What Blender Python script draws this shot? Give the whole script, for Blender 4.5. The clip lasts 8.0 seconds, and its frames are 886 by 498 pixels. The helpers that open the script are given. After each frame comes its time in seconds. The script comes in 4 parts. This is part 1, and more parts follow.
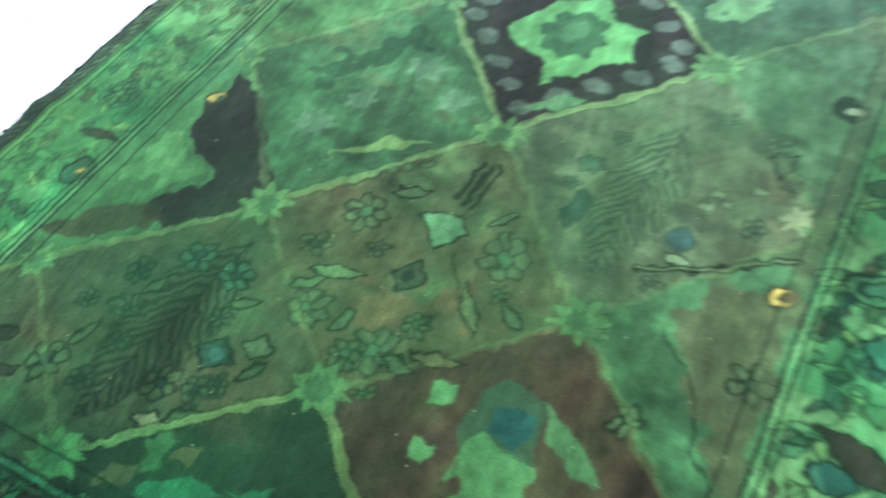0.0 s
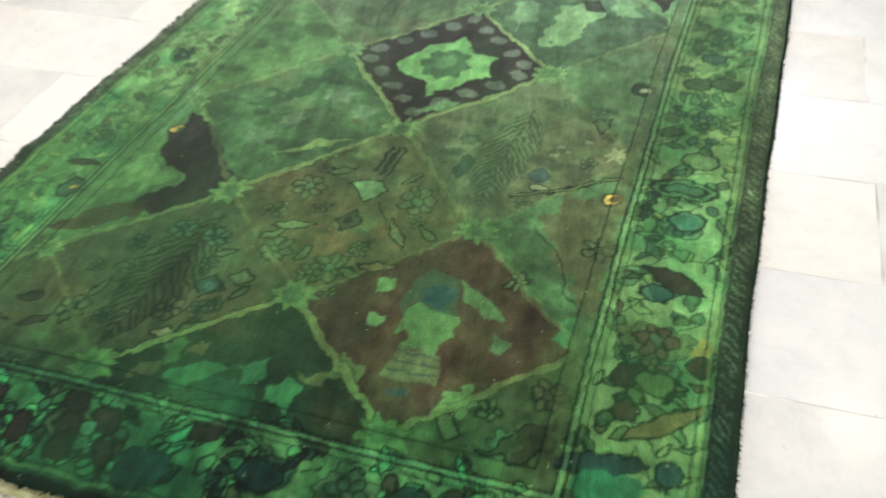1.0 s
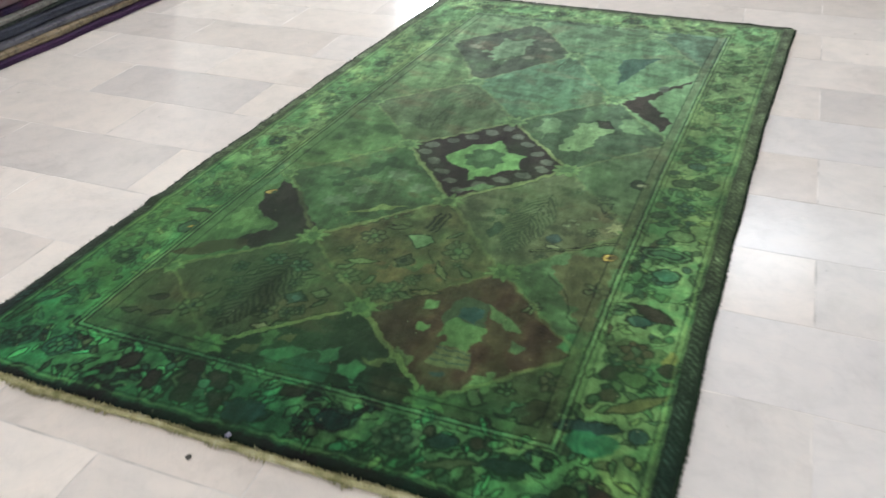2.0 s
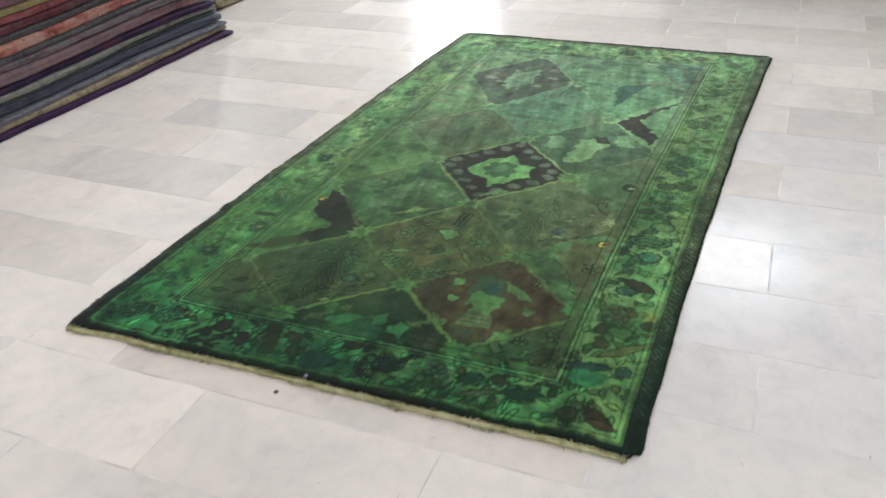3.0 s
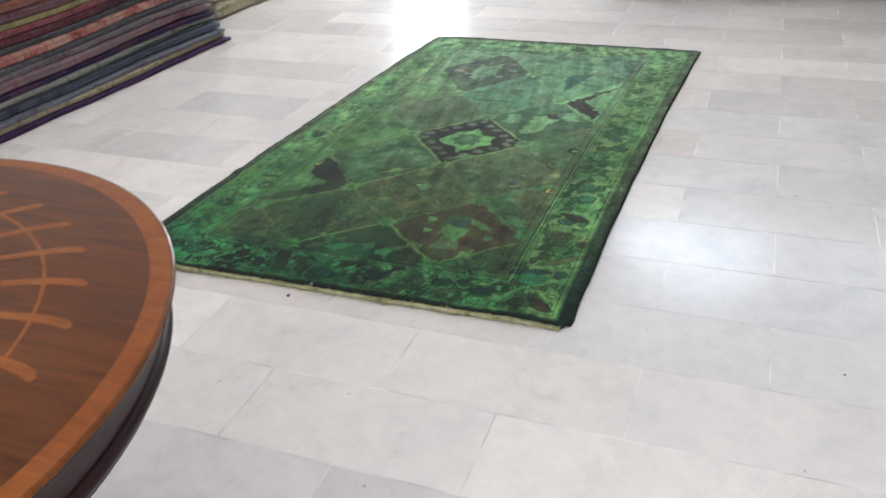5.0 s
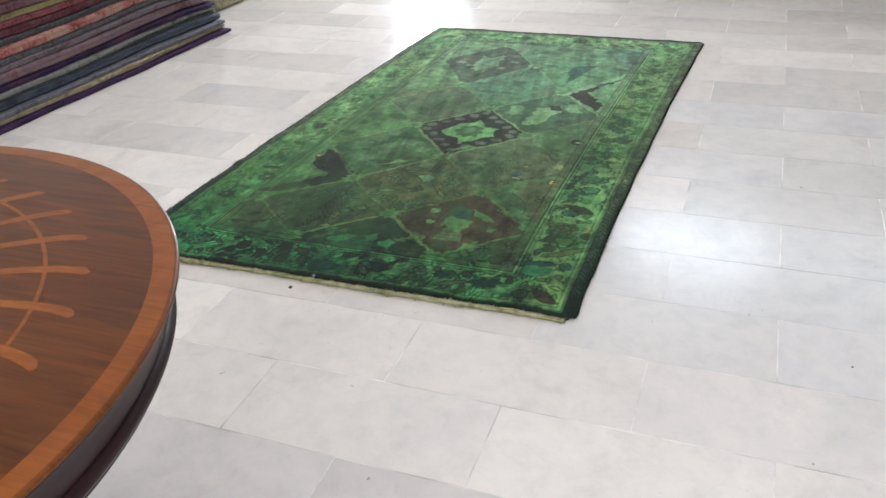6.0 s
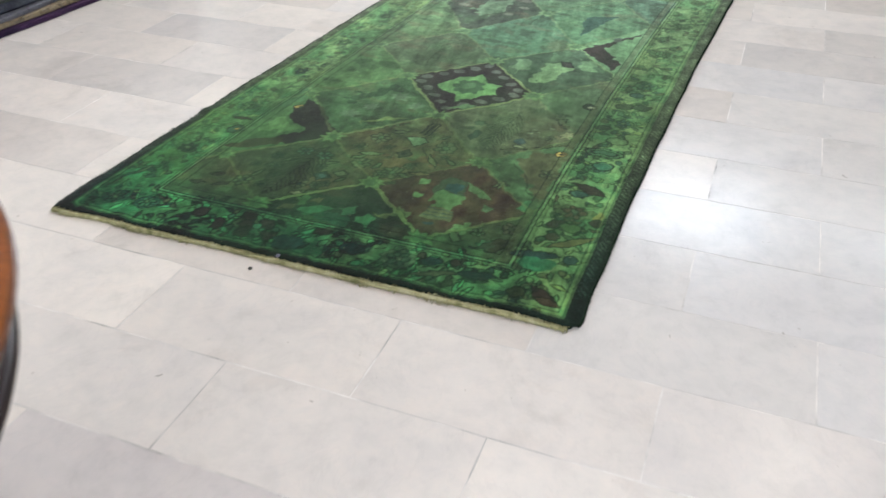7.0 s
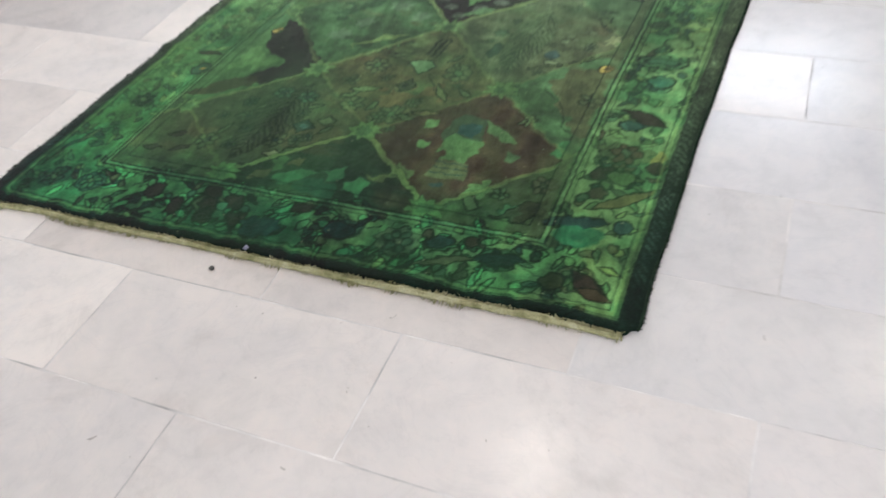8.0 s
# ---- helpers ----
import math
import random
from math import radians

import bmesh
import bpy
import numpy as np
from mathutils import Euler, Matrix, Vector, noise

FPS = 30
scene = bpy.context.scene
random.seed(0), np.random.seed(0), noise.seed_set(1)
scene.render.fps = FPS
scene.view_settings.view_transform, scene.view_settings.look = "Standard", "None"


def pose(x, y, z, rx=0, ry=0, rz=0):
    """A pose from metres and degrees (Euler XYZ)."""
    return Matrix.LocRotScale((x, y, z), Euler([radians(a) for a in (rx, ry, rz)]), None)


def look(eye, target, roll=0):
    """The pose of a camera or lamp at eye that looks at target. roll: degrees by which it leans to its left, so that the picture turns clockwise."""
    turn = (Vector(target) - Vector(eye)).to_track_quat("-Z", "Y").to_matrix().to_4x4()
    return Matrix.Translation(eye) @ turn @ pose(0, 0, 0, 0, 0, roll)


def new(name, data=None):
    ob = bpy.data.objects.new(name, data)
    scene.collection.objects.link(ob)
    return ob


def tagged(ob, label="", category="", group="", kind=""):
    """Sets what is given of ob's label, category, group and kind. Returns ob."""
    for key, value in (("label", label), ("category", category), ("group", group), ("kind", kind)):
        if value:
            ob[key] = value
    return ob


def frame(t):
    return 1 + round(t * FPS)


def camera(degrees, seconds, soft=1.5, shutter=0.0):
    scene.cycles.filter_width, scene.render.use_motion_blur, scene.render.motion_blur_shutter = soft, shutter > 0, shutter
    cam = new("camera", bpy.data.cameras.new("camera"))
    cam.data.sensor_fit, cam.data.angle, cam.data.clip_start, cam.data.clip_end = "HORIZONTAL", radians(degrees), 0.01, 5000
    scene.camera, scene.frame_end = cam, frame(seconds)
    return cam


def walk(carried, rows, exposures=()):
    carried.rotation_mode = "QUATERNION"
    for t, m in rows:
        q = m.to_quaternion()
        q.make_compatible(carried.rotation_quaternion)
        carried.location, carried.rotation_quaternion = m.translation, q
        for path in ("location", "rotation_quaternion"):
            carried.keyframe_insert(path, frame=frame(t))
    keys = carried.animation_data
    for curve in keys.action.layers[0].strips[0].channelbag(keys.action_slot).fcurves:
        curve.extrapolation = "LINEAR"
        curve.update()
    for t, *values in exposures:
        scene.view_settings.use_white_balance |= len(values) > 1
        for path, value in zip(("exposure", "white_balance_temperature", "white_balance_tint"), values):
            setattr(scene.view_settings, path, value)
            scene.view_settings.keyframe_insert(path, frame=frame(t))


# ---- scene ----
cam = camera(57.1, 8.0, soft=1.5, shutter=0.6)
PATH = [
    (0, (-0.262, 0.128, 0.884), (-0.942, 1.112, -0.72), -9.0),
    (0.2, (-0.234, 0.063, 0.918), (-0.84, 1.14, -0.654), -6.5),
    (0.5, (-0.185, -0.107, 0.926), (-0.735, 1.122, -0.553), -4.9),
    (1, (-0.12, -0.346, 0.969), (-0.627, 0.994, -0.425), -5.1),
    (1.5, (-0.091, -0.582, 1.029), (-0.683, 0.913, -0.162), -2.9),
    (2, (-0.003, -0.781, 1.075), (-0.617, 0.756, -0.047), -1.8),
    (2.2, (0.052, -0.855, 1.09), (-0.591, 0.692, -0.003), -2.4),
    (3.3, (0.141, -1.307, 1.241), (-0.517, 0.262, 0.189), -3.6),
    (3.5, (0.162, -1.391, 1.242), (-0.453, 0.184, 0.175), -2.6),
    (3.7, (0.192, -1.46, 1.236), (-0.416, 0.112, 0.161), -1.9),
    (4, (0.275, -1.55, 1.244), (-0.308, 0.023, 0.155), -1.3),
    (4.5, (0.327, -1.672, 1.248), (-0.274, -0.056, 0.235), -2.9),
    (4.7, (0.353, -1.689, 1.262), (-0.257, -0.062, 0.272), -2.8),
    (5, (0.342, -1.702, 1.251), (-0.286, -0.089, 0.25), -3.3),
    (5.2, (0.327, -1.712, 1.245), (-0.306, -0.107, 0.232), -3.0),
    (6.3, (0.325, -1.666, 1.223), (-0.297, -0.059, 0.208), -3.3),
    (6.5, (0.307, -1.594, 1.198), (-0.309, -0.001, 0.158), -3.2),
    (7, (0.224, -1.367, 1.166), (-0.362, 0.165, 0.022), -0.2),
    (7.2, (0.211, -1.284, 1.122), (-0.391, 0.246, -0.017), -2.0),
    (7.5, (0.19, -1.137, 1.09), (-0.434, 0.332, -0.115), -4.0),
    (8, (0.139, -0.866, 1.044), (-0.529, 0.426, -0.329), -8.7),
]
EXPOSURES = [(0.0, 1.0, 5300, 3), (0.25, 1.0, 5400, 3), (0.5, 0.92, 6300, 10), (0.8, 0.72, 6550, 5), (1.2, 0.45, 6550, 5), (1.6, 0.17, 6450, 10),
             (2.2, 0.07, 6450, 10), (3.3, 0.01, 6380, 9), (3.7, -0.09, 6360, 9), (4.2, -0.28, 6260, 9), (4.6, -0.23, 6210, 9), (4.9, -0.03, 6180, 10), (5.2, 0.0, 6180, 10), (6.3, 0.05, 6260, 10), (7.2, 0.11, 6300, 10), (8.0, 0.10, 6230, 12)]
walk(cam, [(t, look(eye, target, roll)) for t, eye, target, roll in PATH], EXPOSURES)


# ---- light ----
world = bpy.data.worlds.new("sky")
scene.world = world
world.use_nodes = True
sky = world.node_tree.nodes.new("ShaderNodeTexSky")
sky.sky_type, sky.sun_disc = "NISHITA", False
sky.sun_elevation, sky.sun_rotation = radians(50), radians(200)
world.node_tree.nodes["Background"].inputs[1].default_value = 0.15
world.node_tree.links.new(sky.outputs[0], world.node_tree.nodes["Background"].inputs[0])


def area_lamp(name, where, target, sx, sy, watts, colour):
    data = bpy.data.lights.new(name, "AREA")
    data.shape, data.size, data.size_y, data.energy, data.color = "RECTANGLE", sx, sy, watts, colour
    ob = new(name, data)
    ob.matrix_world = look(where, target)
    return ob


# fill lamp at an assumed shop front behind; daylight at the high window and the glass door ahead
area_lamp("shop_front_daylight", (-0.2, -3.96, 1.7), (-0.2, 3.0, 0.9), 4.6, 2.4, 142, (0.95, 0.97, 1.0))
area_lamp("high_window_daylight", (0.1, 5.62, 3.0), (0.1, 0.0, 1.2), 1.25, 0.5, 14.5, (0.80, 0.89, 1.0))
area_lamp("door_daylight", (-2.51, 5.62, 1.1), (-2.2, 0.0, 0.9), 0.42, 1.9, 140, (0.9, 0.95, 1.0))


# ---- materials ----
def srgb(r, g, b):
    return tuple(((c / 255 + 0.055) / 1.055) ** 2.4 if c > 10 else c / 255 / 12.92 for c in (r, g, b))


def material(name, rough=0.6, metal=0.0, spec=0.5):
    m = bpy.data.materials.new(name)
    m.use_nodes = True
    p = m.node_tree.nodes["Principled BSDF"]
    p.inputs["Roughness"].default_value = rough
    p.inputs["Metallic"].default_value = metal
    p.inputs["Specular IOR Level"].default_value = spec
    return m, m.node_tree.nodes, m.node_tree.links, p


def coords(n, l, scale=(1, 1, 1), turn=(0, 0, 0), output="Object"):
    c, mp = n.new("ShaderNodeTexCoord"), n.new("ShaderNodeMapping")
    mp.inputs["Scale"].default_value, mp.inputs["Rotation"].default_value = scale, turn
    l.new(c.outputs[output], mp.inputs[0])
    return mp.outputs[0]


def noise_tex(n, l, vec, scale, detail=4.0, rough=0.55, distort=0.0):
    t = n.new("ShaderNodeTexNoise")
    for key, value in (("Scale", scale), ("Detail", detail), ("Roughness", rough), ("Distortion", distort)):
        t.inputs[key].default_value = value
    l.new(vec, t.inputs["Vector"])
    return t.outputs[0]


def ramp(n, l, fac, stops):
    r = n.new("ShaderNodeValToRGB")
    while len(r.color_ramp.elements) < len(stops):
        r.color_ramp.elements.new(0.5)
    for e, (at, c) in zip(r.color_ramp.elements, stops):
        e.position, e.color = at, (*c, 1)
    l.new(fac, r.inputs[0])
    return r.outputs[0]


def mix(n, l, kind, fac, a, b):
    m = n.new("ShaderNodeMix")
    m.data_type, m.blend_type = "RGBA", kind
    for socket, value in ((m.inputs[0], fac), (m.inputs[6], a), (m.inputs[7], b)):
        if isinstance(value, (int, float)):
            socket.default_value = value
        elif isinstance(value, tuple):
            socket.default_value = (*value, 1)
        else:
            l.new(value, socket)
    return m.outputs[2]


def bump(n, l, p, height, strength, distance=0.002):
    b = n.new("ShaderNodeBump")
    b.inputs["Strength"].default_value, b.inputs["Distance"].default_value = strength, distance
    l.new(height, b.inputs["Height"])
    l.new(b.outputs[0], p.inputs["Normal"])


def wool_material(name, tones, scale=9.0, rough=0.95, figure=0.0):
    """Wool in mottled tones; figure: how much of a woven pattern of lighter and darker flecks shows."""
    m, n, l, p = material(name, rough, spec=0.15)
    vec = coords(n, l)
    big = noise_tex(n, l, vec, scale, 5, 0.6, 0.6)
    c = ramp(n, l, big, [(0.3 + 0.4 * i / (len(tones) - 1), t) for i, t in enumerate(tones)])
    if figure:
        motif = noise_tex(n, l, vec, scale * 5, 3, 0.5, 1.5)
        mean = tuple(sum(t[k] for t in tones) / len(tones) for k in range(3))
        pale = tuple(0.55 * x + 0.45 * sum(mean) / 3 + 0.05 for x in mean)
        c = mix(n, l, "MIX", ramp(n, l, motif, [(0.52, (0, 0, 0)), (0.60, (figure, figure, figure))]), c, pale)
        c = mix(n, l, "MULTIPLY", figure, c, ramp(n, l, motif, [(0.36, (0.35, 0.33, 0.36)), (0.44, (1, 1, 1))]))
    fine = noise_tex(n, l, vec, 420, 2)
    c = mix(n, l, "MULTIPLY", 0.6, c, ramp(n, l, fine, [(0.3, (0.45, 0.45, 0.45)), (0.7, (1.1, 1.1, 1.1))]))
    l.new(c, p.inputs["Base Color"])
    bump(n, l, p, fine, 0.5)
    return m


def pile_material():
    m, n, l, p = material("overdyed_wool_pile", 0.95, spec=0.06)
    a = n.new("ShaderNodeAttribute")
    a.attribute_name = "weave"
    vec = coords(n, l)
    fine = noise_tex(n, l, vec, 520, 2)
    grain = noise_tex(n, l, coords(n, l, (1, 0.35, 1)), 160, 3)
    c = mix(n, l, "MULTIPLY", 0.55, a.outputs["Color"], ramp(n, l, fine, [(0.25, (0.5, 0.5, 0.5)), (0.75, (1.3, 1.3, 1.3))]))
    c = mix(n, l, "MULTIPLY", 0.35, c, ramp(n, l, grain, [(0.3, (0.6, 0.6, 0.6)), (0.7, (1.3, 1.3, 1.3))]))
    l.new(c, p.inputs["Base Color"])
    p.inputs["Sheen Weight"].default_value = 0.12
    p.inputs["Sheen Roughness"].default_value = 0.5
    bump(n, l, p, fine, 0.45, 0.0015)
    return m


def marble_material(name, tone):
    """Polished marble of one tone, each slab cut from another place of the block."""
    m, n, l, p = material(name, 0.2, spec=0.45)
    vec = coords(n, l, output="Object")
    info = n.new("ShaderNodeObjectInfo")
    shift = n.new("ShaderNodeVectorMath")
    shift.operation = "MULTIPLY_ADD"
    spread = n.new("ShaderNodeCombineXYZ")
    for socket in spread.inputs:
        l.new(info.outputs["Random"], socket)
    l.new(spread.outputs[0], shift.inputs[0])
    shift.inputs[1].default_value = (37.0, 61.0, 13.0)
    l.new(vec, shift.inputs[2])
    v = shift.outputs[0]
    cloud = noise_tex(n, l, v, 2.4, 7, 0.66, 0.5)
    vein = noise_tex(n, l, v, 5.0, 7, 0.6, 2.4)
    own = ramp(n, l, info.outputs["Random"], [(0.0, tuple(0.95 * x for x in tone)), (0.5, tone), (0.8, (0.985 * tone[0], 0.995 * tone[1], 1.015 * tone[2])), (1.0, tuple(min(1, 1.04 * x) for x in tone))])
    c = mix(n, l, "MULTIPLY", 1.0, own, ramp(n, l, cloud, [(0.3, (0.88, 0.885, 0.90)), (0.5, (0.98, 0.975, 0.97)), (0.7, (1.03, 1.02, 1.01))]))
    fleck = noise_tex(n, l, v, 3.1, 8, 0.72, 0.4)
    c = mix(n, l, "MULTIPLY", 0.42, c, ramp(n, l, fleck, [(0.36, (0.80, 0.79, 0.78)), (0.44, (0.97, 0.97, 0.97)), (0.6, (1, 1, 1))]))
    mottle = noise_tex(n, l, v, 16, 5, 0.65, 0.3)
    c = mix(n, l, "MULTIPLY", 0.8, c, ramp(n, l, mottle, [(0.34, (0.935, 0.92, 0.90)), (0.5, (1.0, 0.98, 0.96)), (0.64, (1.045, 1.01, 0.98))]))
    c = mix(n, l, "MULTIPLY", 0.3, c, ramp(n, l, vein, [(0.48, (1, 1, 1)), (0.5, (0.88, 0.88, 0.89)), (0.52, (1, 1, 1))]))
    pit = noise_tex(n, l, v, 38, 2, 0.5, 0.6)
    c = mix(n, l, "MULTIPLY", 1.0, c, ramp(n, l, pit, [(0.215, (0.62, 0.60, 0.57)), (0.245, (1, 1, 1))]))
    l.new(c, p.inputs["Base Color"])
    scuff = noise_tex(n, l, v, 14, 6, 0.7)
    r = n.new("ShaderNodeMapRange")
    r.inputs[3].default_value, r.inputs[4].default_value = 0.10, 0.29
    l.new(scuff, r.inputs[0])
    l.new(r.outputs[0], p.inputs["Roughness"])
    bump(n, l, p, noise_tex(n, l, v, 7, 4), 0.2, 0.004)
    return m


def wood_material(name, dark, light, rough=0.22, grain=(1.2, 14, 14), turn=0.0, coat=0.3):
    m, n, l, p = material(name, rough, spec=0.22)
    vec = coords(n, l, grain, (0, 0, turn))
    g = noise_tex(n, l, vec, 3.0, 8, 0.6, 0.8)
    fine = noise_tex(n, l, coords(n, l, (4, 90, 90), (0, 0, turn)), 2.2, 4, 0.6, 0.2)
    c = ramp(n, l, g, [(0.28, dark), (0.5, tuple((a + b) / 2 for a, b in zip(dark, light))), (0.72, light)])
    c = mix(n, l, "MULTIPLY", 0.4, c, ramp(n, l, fine, [(0.35, (0.5, 0.44, 0.4)), (0.6, (1.1, 1.1, 1.1))]))
    l.new(c, p.inputs["Base Color"])
    p.inputs["Coat Weight"].default_value = coat
    p.inputs["Coat Roughness"].default_value = 0.12
    bump(n, l, p, fine, 0.08, 0.001)
    return m


def plain_material(name, colour, rough=0.7, metal=0.0, vary=0.12, scale=6.0):
    m, n, l, p = material(name, rough, metal)
    t = noise_tex(n, l, coords(n, l), scale, 5)
    c = ramp(n, l, t, [(0.3, tuple(x * (1 - vary) for x in colour)), (0.7, tuple(min(1, x * (1 + vary)) for x in colour))])
    l.new(c, p.inputs["Base Color"])
    bump(n, l, p, noise_tex(n, l, coords(n, l), scale * 30, 3), 0.06, 0.002)
    return m


def glass_material():
    m, n, l, p = material("clear_glass", 0.02)
    p.inputs["Transmission Weight"].default_value = 1.0
    p.inputs["Base Color"].default_value = (0.97, 0.99, 0.98, 1)
    return m


def glow_material(name, colour, strength):
    m, n, l, p = material(name)
    p.inputs["Emission Color"].default_value = (*colour, 1)
    p.inputs["Emission Strength"].default_value = strength
    return m


PILE, GLASS = pile_material(), glass_material()
MARBLE = marble_material("polished_white_marble", (0.785, 0.742, 0.712))
MARBLES = {"white": MARBLE, "bright": marble_material("bright_white_marble", (0.825, 0.78, 0.745)), "blue": marble_material("daylight_blue_marble", (0.742, 0.722, 0.715)),
           "grey": marble_material("pale_grey_marble", (0.70, 0.67, 0.655)), "mid": marble_material("greyish_white_marble", (0.735, 0.69, 0.66)), "mauve": marble_material("mauve_grey_marble", (0.71, 0.667, 0.66))}
GROUT = plain_material("pale_joint_mortar", (0.66, 0.625, 0.60), 0.95, vary=0.42, scale=7.0)
PLASTER = plain_material("off_white_wall_paint", (0.72, 0.70, 0.66), 0.85, vary=0.04)
CEILING = plain_material("white_ceiling_paint", (0.78, 0.77, 0.75), 0.9, vary=0.03)
ALUMINIUM = plain_material("brushed_aluminium", (0.6, 0.6, 0.6), 0.35, 1.0)
CREAM = wool_material("cream_cotton_warp", [srgb(118, 118, 80), srgb(166, 162, 122), srgb(192, 187, 154)], 30)
DARKWOOL = wool_material("dark_green_wool", [srgb(26, 38, 28), srgb(42, 62, 44)], 20)


# ---- mesh helpers ----
def mesh_of(name, bm, mats, smooth=True):
    me = bpy.data.meshes.new(name)
    bm.to_mesh(me)
    bm.free()
    for m in mats if isinstance(mats, (list, tuple)) else [mats]:
        me.materials.append(m)
    if smooth:
        me.polygons.foreach_set("use_smooth", [True] * len(me.polygons))
    return me


def part(name, bm, mat, parent=None, label="", smooth=True):
    ob = new(name, mesh_of(name, bm, mat, smooth))
    ob.parent = parent
    if label:
        ob["label"] = label
    return ob


def box(x0, x1, y0, y1, z0, z1, bevel=0.0, bm=None):
    bm = bm or bmesh.new()
    r = bmesh.ops.create_cube(bm, size=1.0)
    for v in r["verts"]:
        v.co = Vector(((x0 + x1) / 2 + v.co.x * (x1 - x0), (y0 + y1) / 2 + v.co.y * (y1 - y0), (z0 + z1) / 2 + v.co.z * (z1 - z0)))
    if bevel:
        bmesh.ops.bevel(bm, geom=list({e for v in r["verts"] for e in v.link_edges}), offset=bevel, segments=2, affect="EDGES", profile=0.5)
    return bm


def lathe(profile, steps=128):
    """A turned form from (radius, height) pairs round the z axis."""
    bm = bmesh.new()
    rings = [[bm.verts.new((r * math.cos(2 * math.pi * k / steps), r * math.sin(2 * math.pi * k / steps), z)) for k in range(steps)] for r, z in profile]
    for a, b in zip(rings, rings[1:]):
        for k in range(steps):
            bm.faces.new((a[k], a[(k + 1) % steps], b[(k + 1) % steps], b[k]))
    return bm


def thing(name, where=(0, 0, 0), turn=0.0, label="", category="", group="", kind=""):
    ob = new(name)
    ob.matrix_world = pose(*where, 0, 0, turn)
    return tagged(ob, label, category, group, kind)


# ---- the room ----
X0, X1, Y0, Y1, TOP = -4.6, 4.4, -4.0, 5.6, 3.4


def wall(name, pieces, label):
    bm = bmesh.new()
    for q in pieces:
        box(*q, bm=bm)
    ob = part(name, bm, PLASTER, smooth=False)
    return tagged(ob, label, "wall", kind="structure")


wall("wall_north", [(X0, -2.74, Y1, Y1 + 0.2, 0, TOP), (-2.74, -2.28, Y1, Y1 + 0.2, 2.1, TOP), (-2.28, -0.6, Y1, Y1 + 0.2, 0, TOP),
                    (-0.6, 3.2, Y1, Y1 + 0.2, 0, 2.72), (-0.6, 3.2, Y1, Y1 + 0.2, 3.28, TOP), (3.2, X1, Y1, Y1 + 0.2, 0, TOP)], "off-white plastered wall with a high window and a glass door")
wall("wall_south", [(X0, -2.6, Y0 - 0.2, Y0, 0, TOP), (3.2, X1, Y0 - 0.2, Y0, 0, TOP), (-2.6, 3.2, Y0 - 0.2, Y0, 0, 0.4), (-2.6, 3.2, Y0 - 0.2, Y0, 2.95, TOP)], "off-white plastered wall round the assumed shop window")
wall("wall_west", [(X0 - 0.2, X0, Y0 - 0.2, Y1 + 0.2, 0, TOP)], "off-white plastered side wall of the showroom")
wall("wall_east", [(X1, X1 + 0.2, Y0 - 0.2, Y1 + 0.2, 0, TOP)], "off-white plastered side wall of the showroom")
tagged(part("ceiling", box(X0 - 0.2, X1 + 0.2, Y0 - 0.2, Y1 + 0.2, TOP, TOP + 0.2), CEILING, smooth=False), "white painted flat showroom ceiling", "ceiling", kind="structure")


def glazed(name, x0, x1, z0, z1, y, panes, label, category):
    w = thing(name, label=label, category=category, kind="structure")
    bm = bmesh.new()
    for q in [(x0, x1, y, y + 0.06, z0, z0 + 0.05), (x0, x1, y, y + 0.06, z1 - 0.05, z1)]:
        box(*q, bm=bm)
    for k in range(panes + 1):
        c = x0 + 0.025 + (x1 - x0 - 0.05) * k / panes
        box(c - 0.025, c + 0.025, y, y + 0.06, z0 + 0.05, z1 - 0.05, bm=bm)
    part(category + "_frame", bm, ALUMINIUM, w, smooth=False)
    step = (x1 - x0 - 0.05) / panes
    for k in range(panes):
        p = part("pane", box(x0 + 0.05 + step * k, x0 + step * (k + 1), y + 0.025, y + 0.033, z0 + 0.05, z1 - 0.05), GLASS, w, smooth=False)
        p.visible_shadow = False
    return w


glazed("window_1", -0.6, 3.2, 2.72, 3.28, Y1 + 0.09, 4, "high aluminium-framed window strip letting in daylight", "window")
# Unseen window, added round the fill lamp behind.
glazed("window_2", -2.6, 3.2, 0.4, 2.95, Y0 - 0.12, 4, "assumed wide aluminium-framed shop window, out of view", "window")
glazed("door_1", -2.74, -2.28, 0.0, 2.1, Y1 + 0.09, 1, "glass entrance door in an aluminium frame", "door")
tagged(part("backdrop", box(-9, 9, 9.5, 9.6, -0.5, 6.5), glow_material("bright_hazy_daylight", (0.86, 0.93, 1.0), 4.5), smooth=False), "bright hazy daylight outside the glass", "backdrop", kind="structure")


# ---- the round table ----
VENEER = wood_material("walnut_veneer", srgb(67, 31, 6), srgb(109, 57, 13), 0.34, (1.6, 14, 14), 0.12, 0.06)
BAND = wood_material("light_cherry_crossband", srgb(122, 62, 15), srgb(150, 84, 27), 0.36, (6, 6, 6), 0.0, 0.06)
INLAY = wood_material("golden_maple_inlay", srgb(126, 69, 20), srgb(152, 87, 29), 0.36, (9, 9, 9), 0.0, 0.06)
MAHOGANY = wood_material("dark_mahogany", srgb(34, 17, 20), srgb(52, 28, 31), 0.40, (3, 3, 12), 0.0, 0.03)
LIP = wood_material("worn_lacquered_lip", srgb(92, 48, 18), srgb(124, 70, 28), 0.34, (6, 6, 6), 0.0, 0.06)


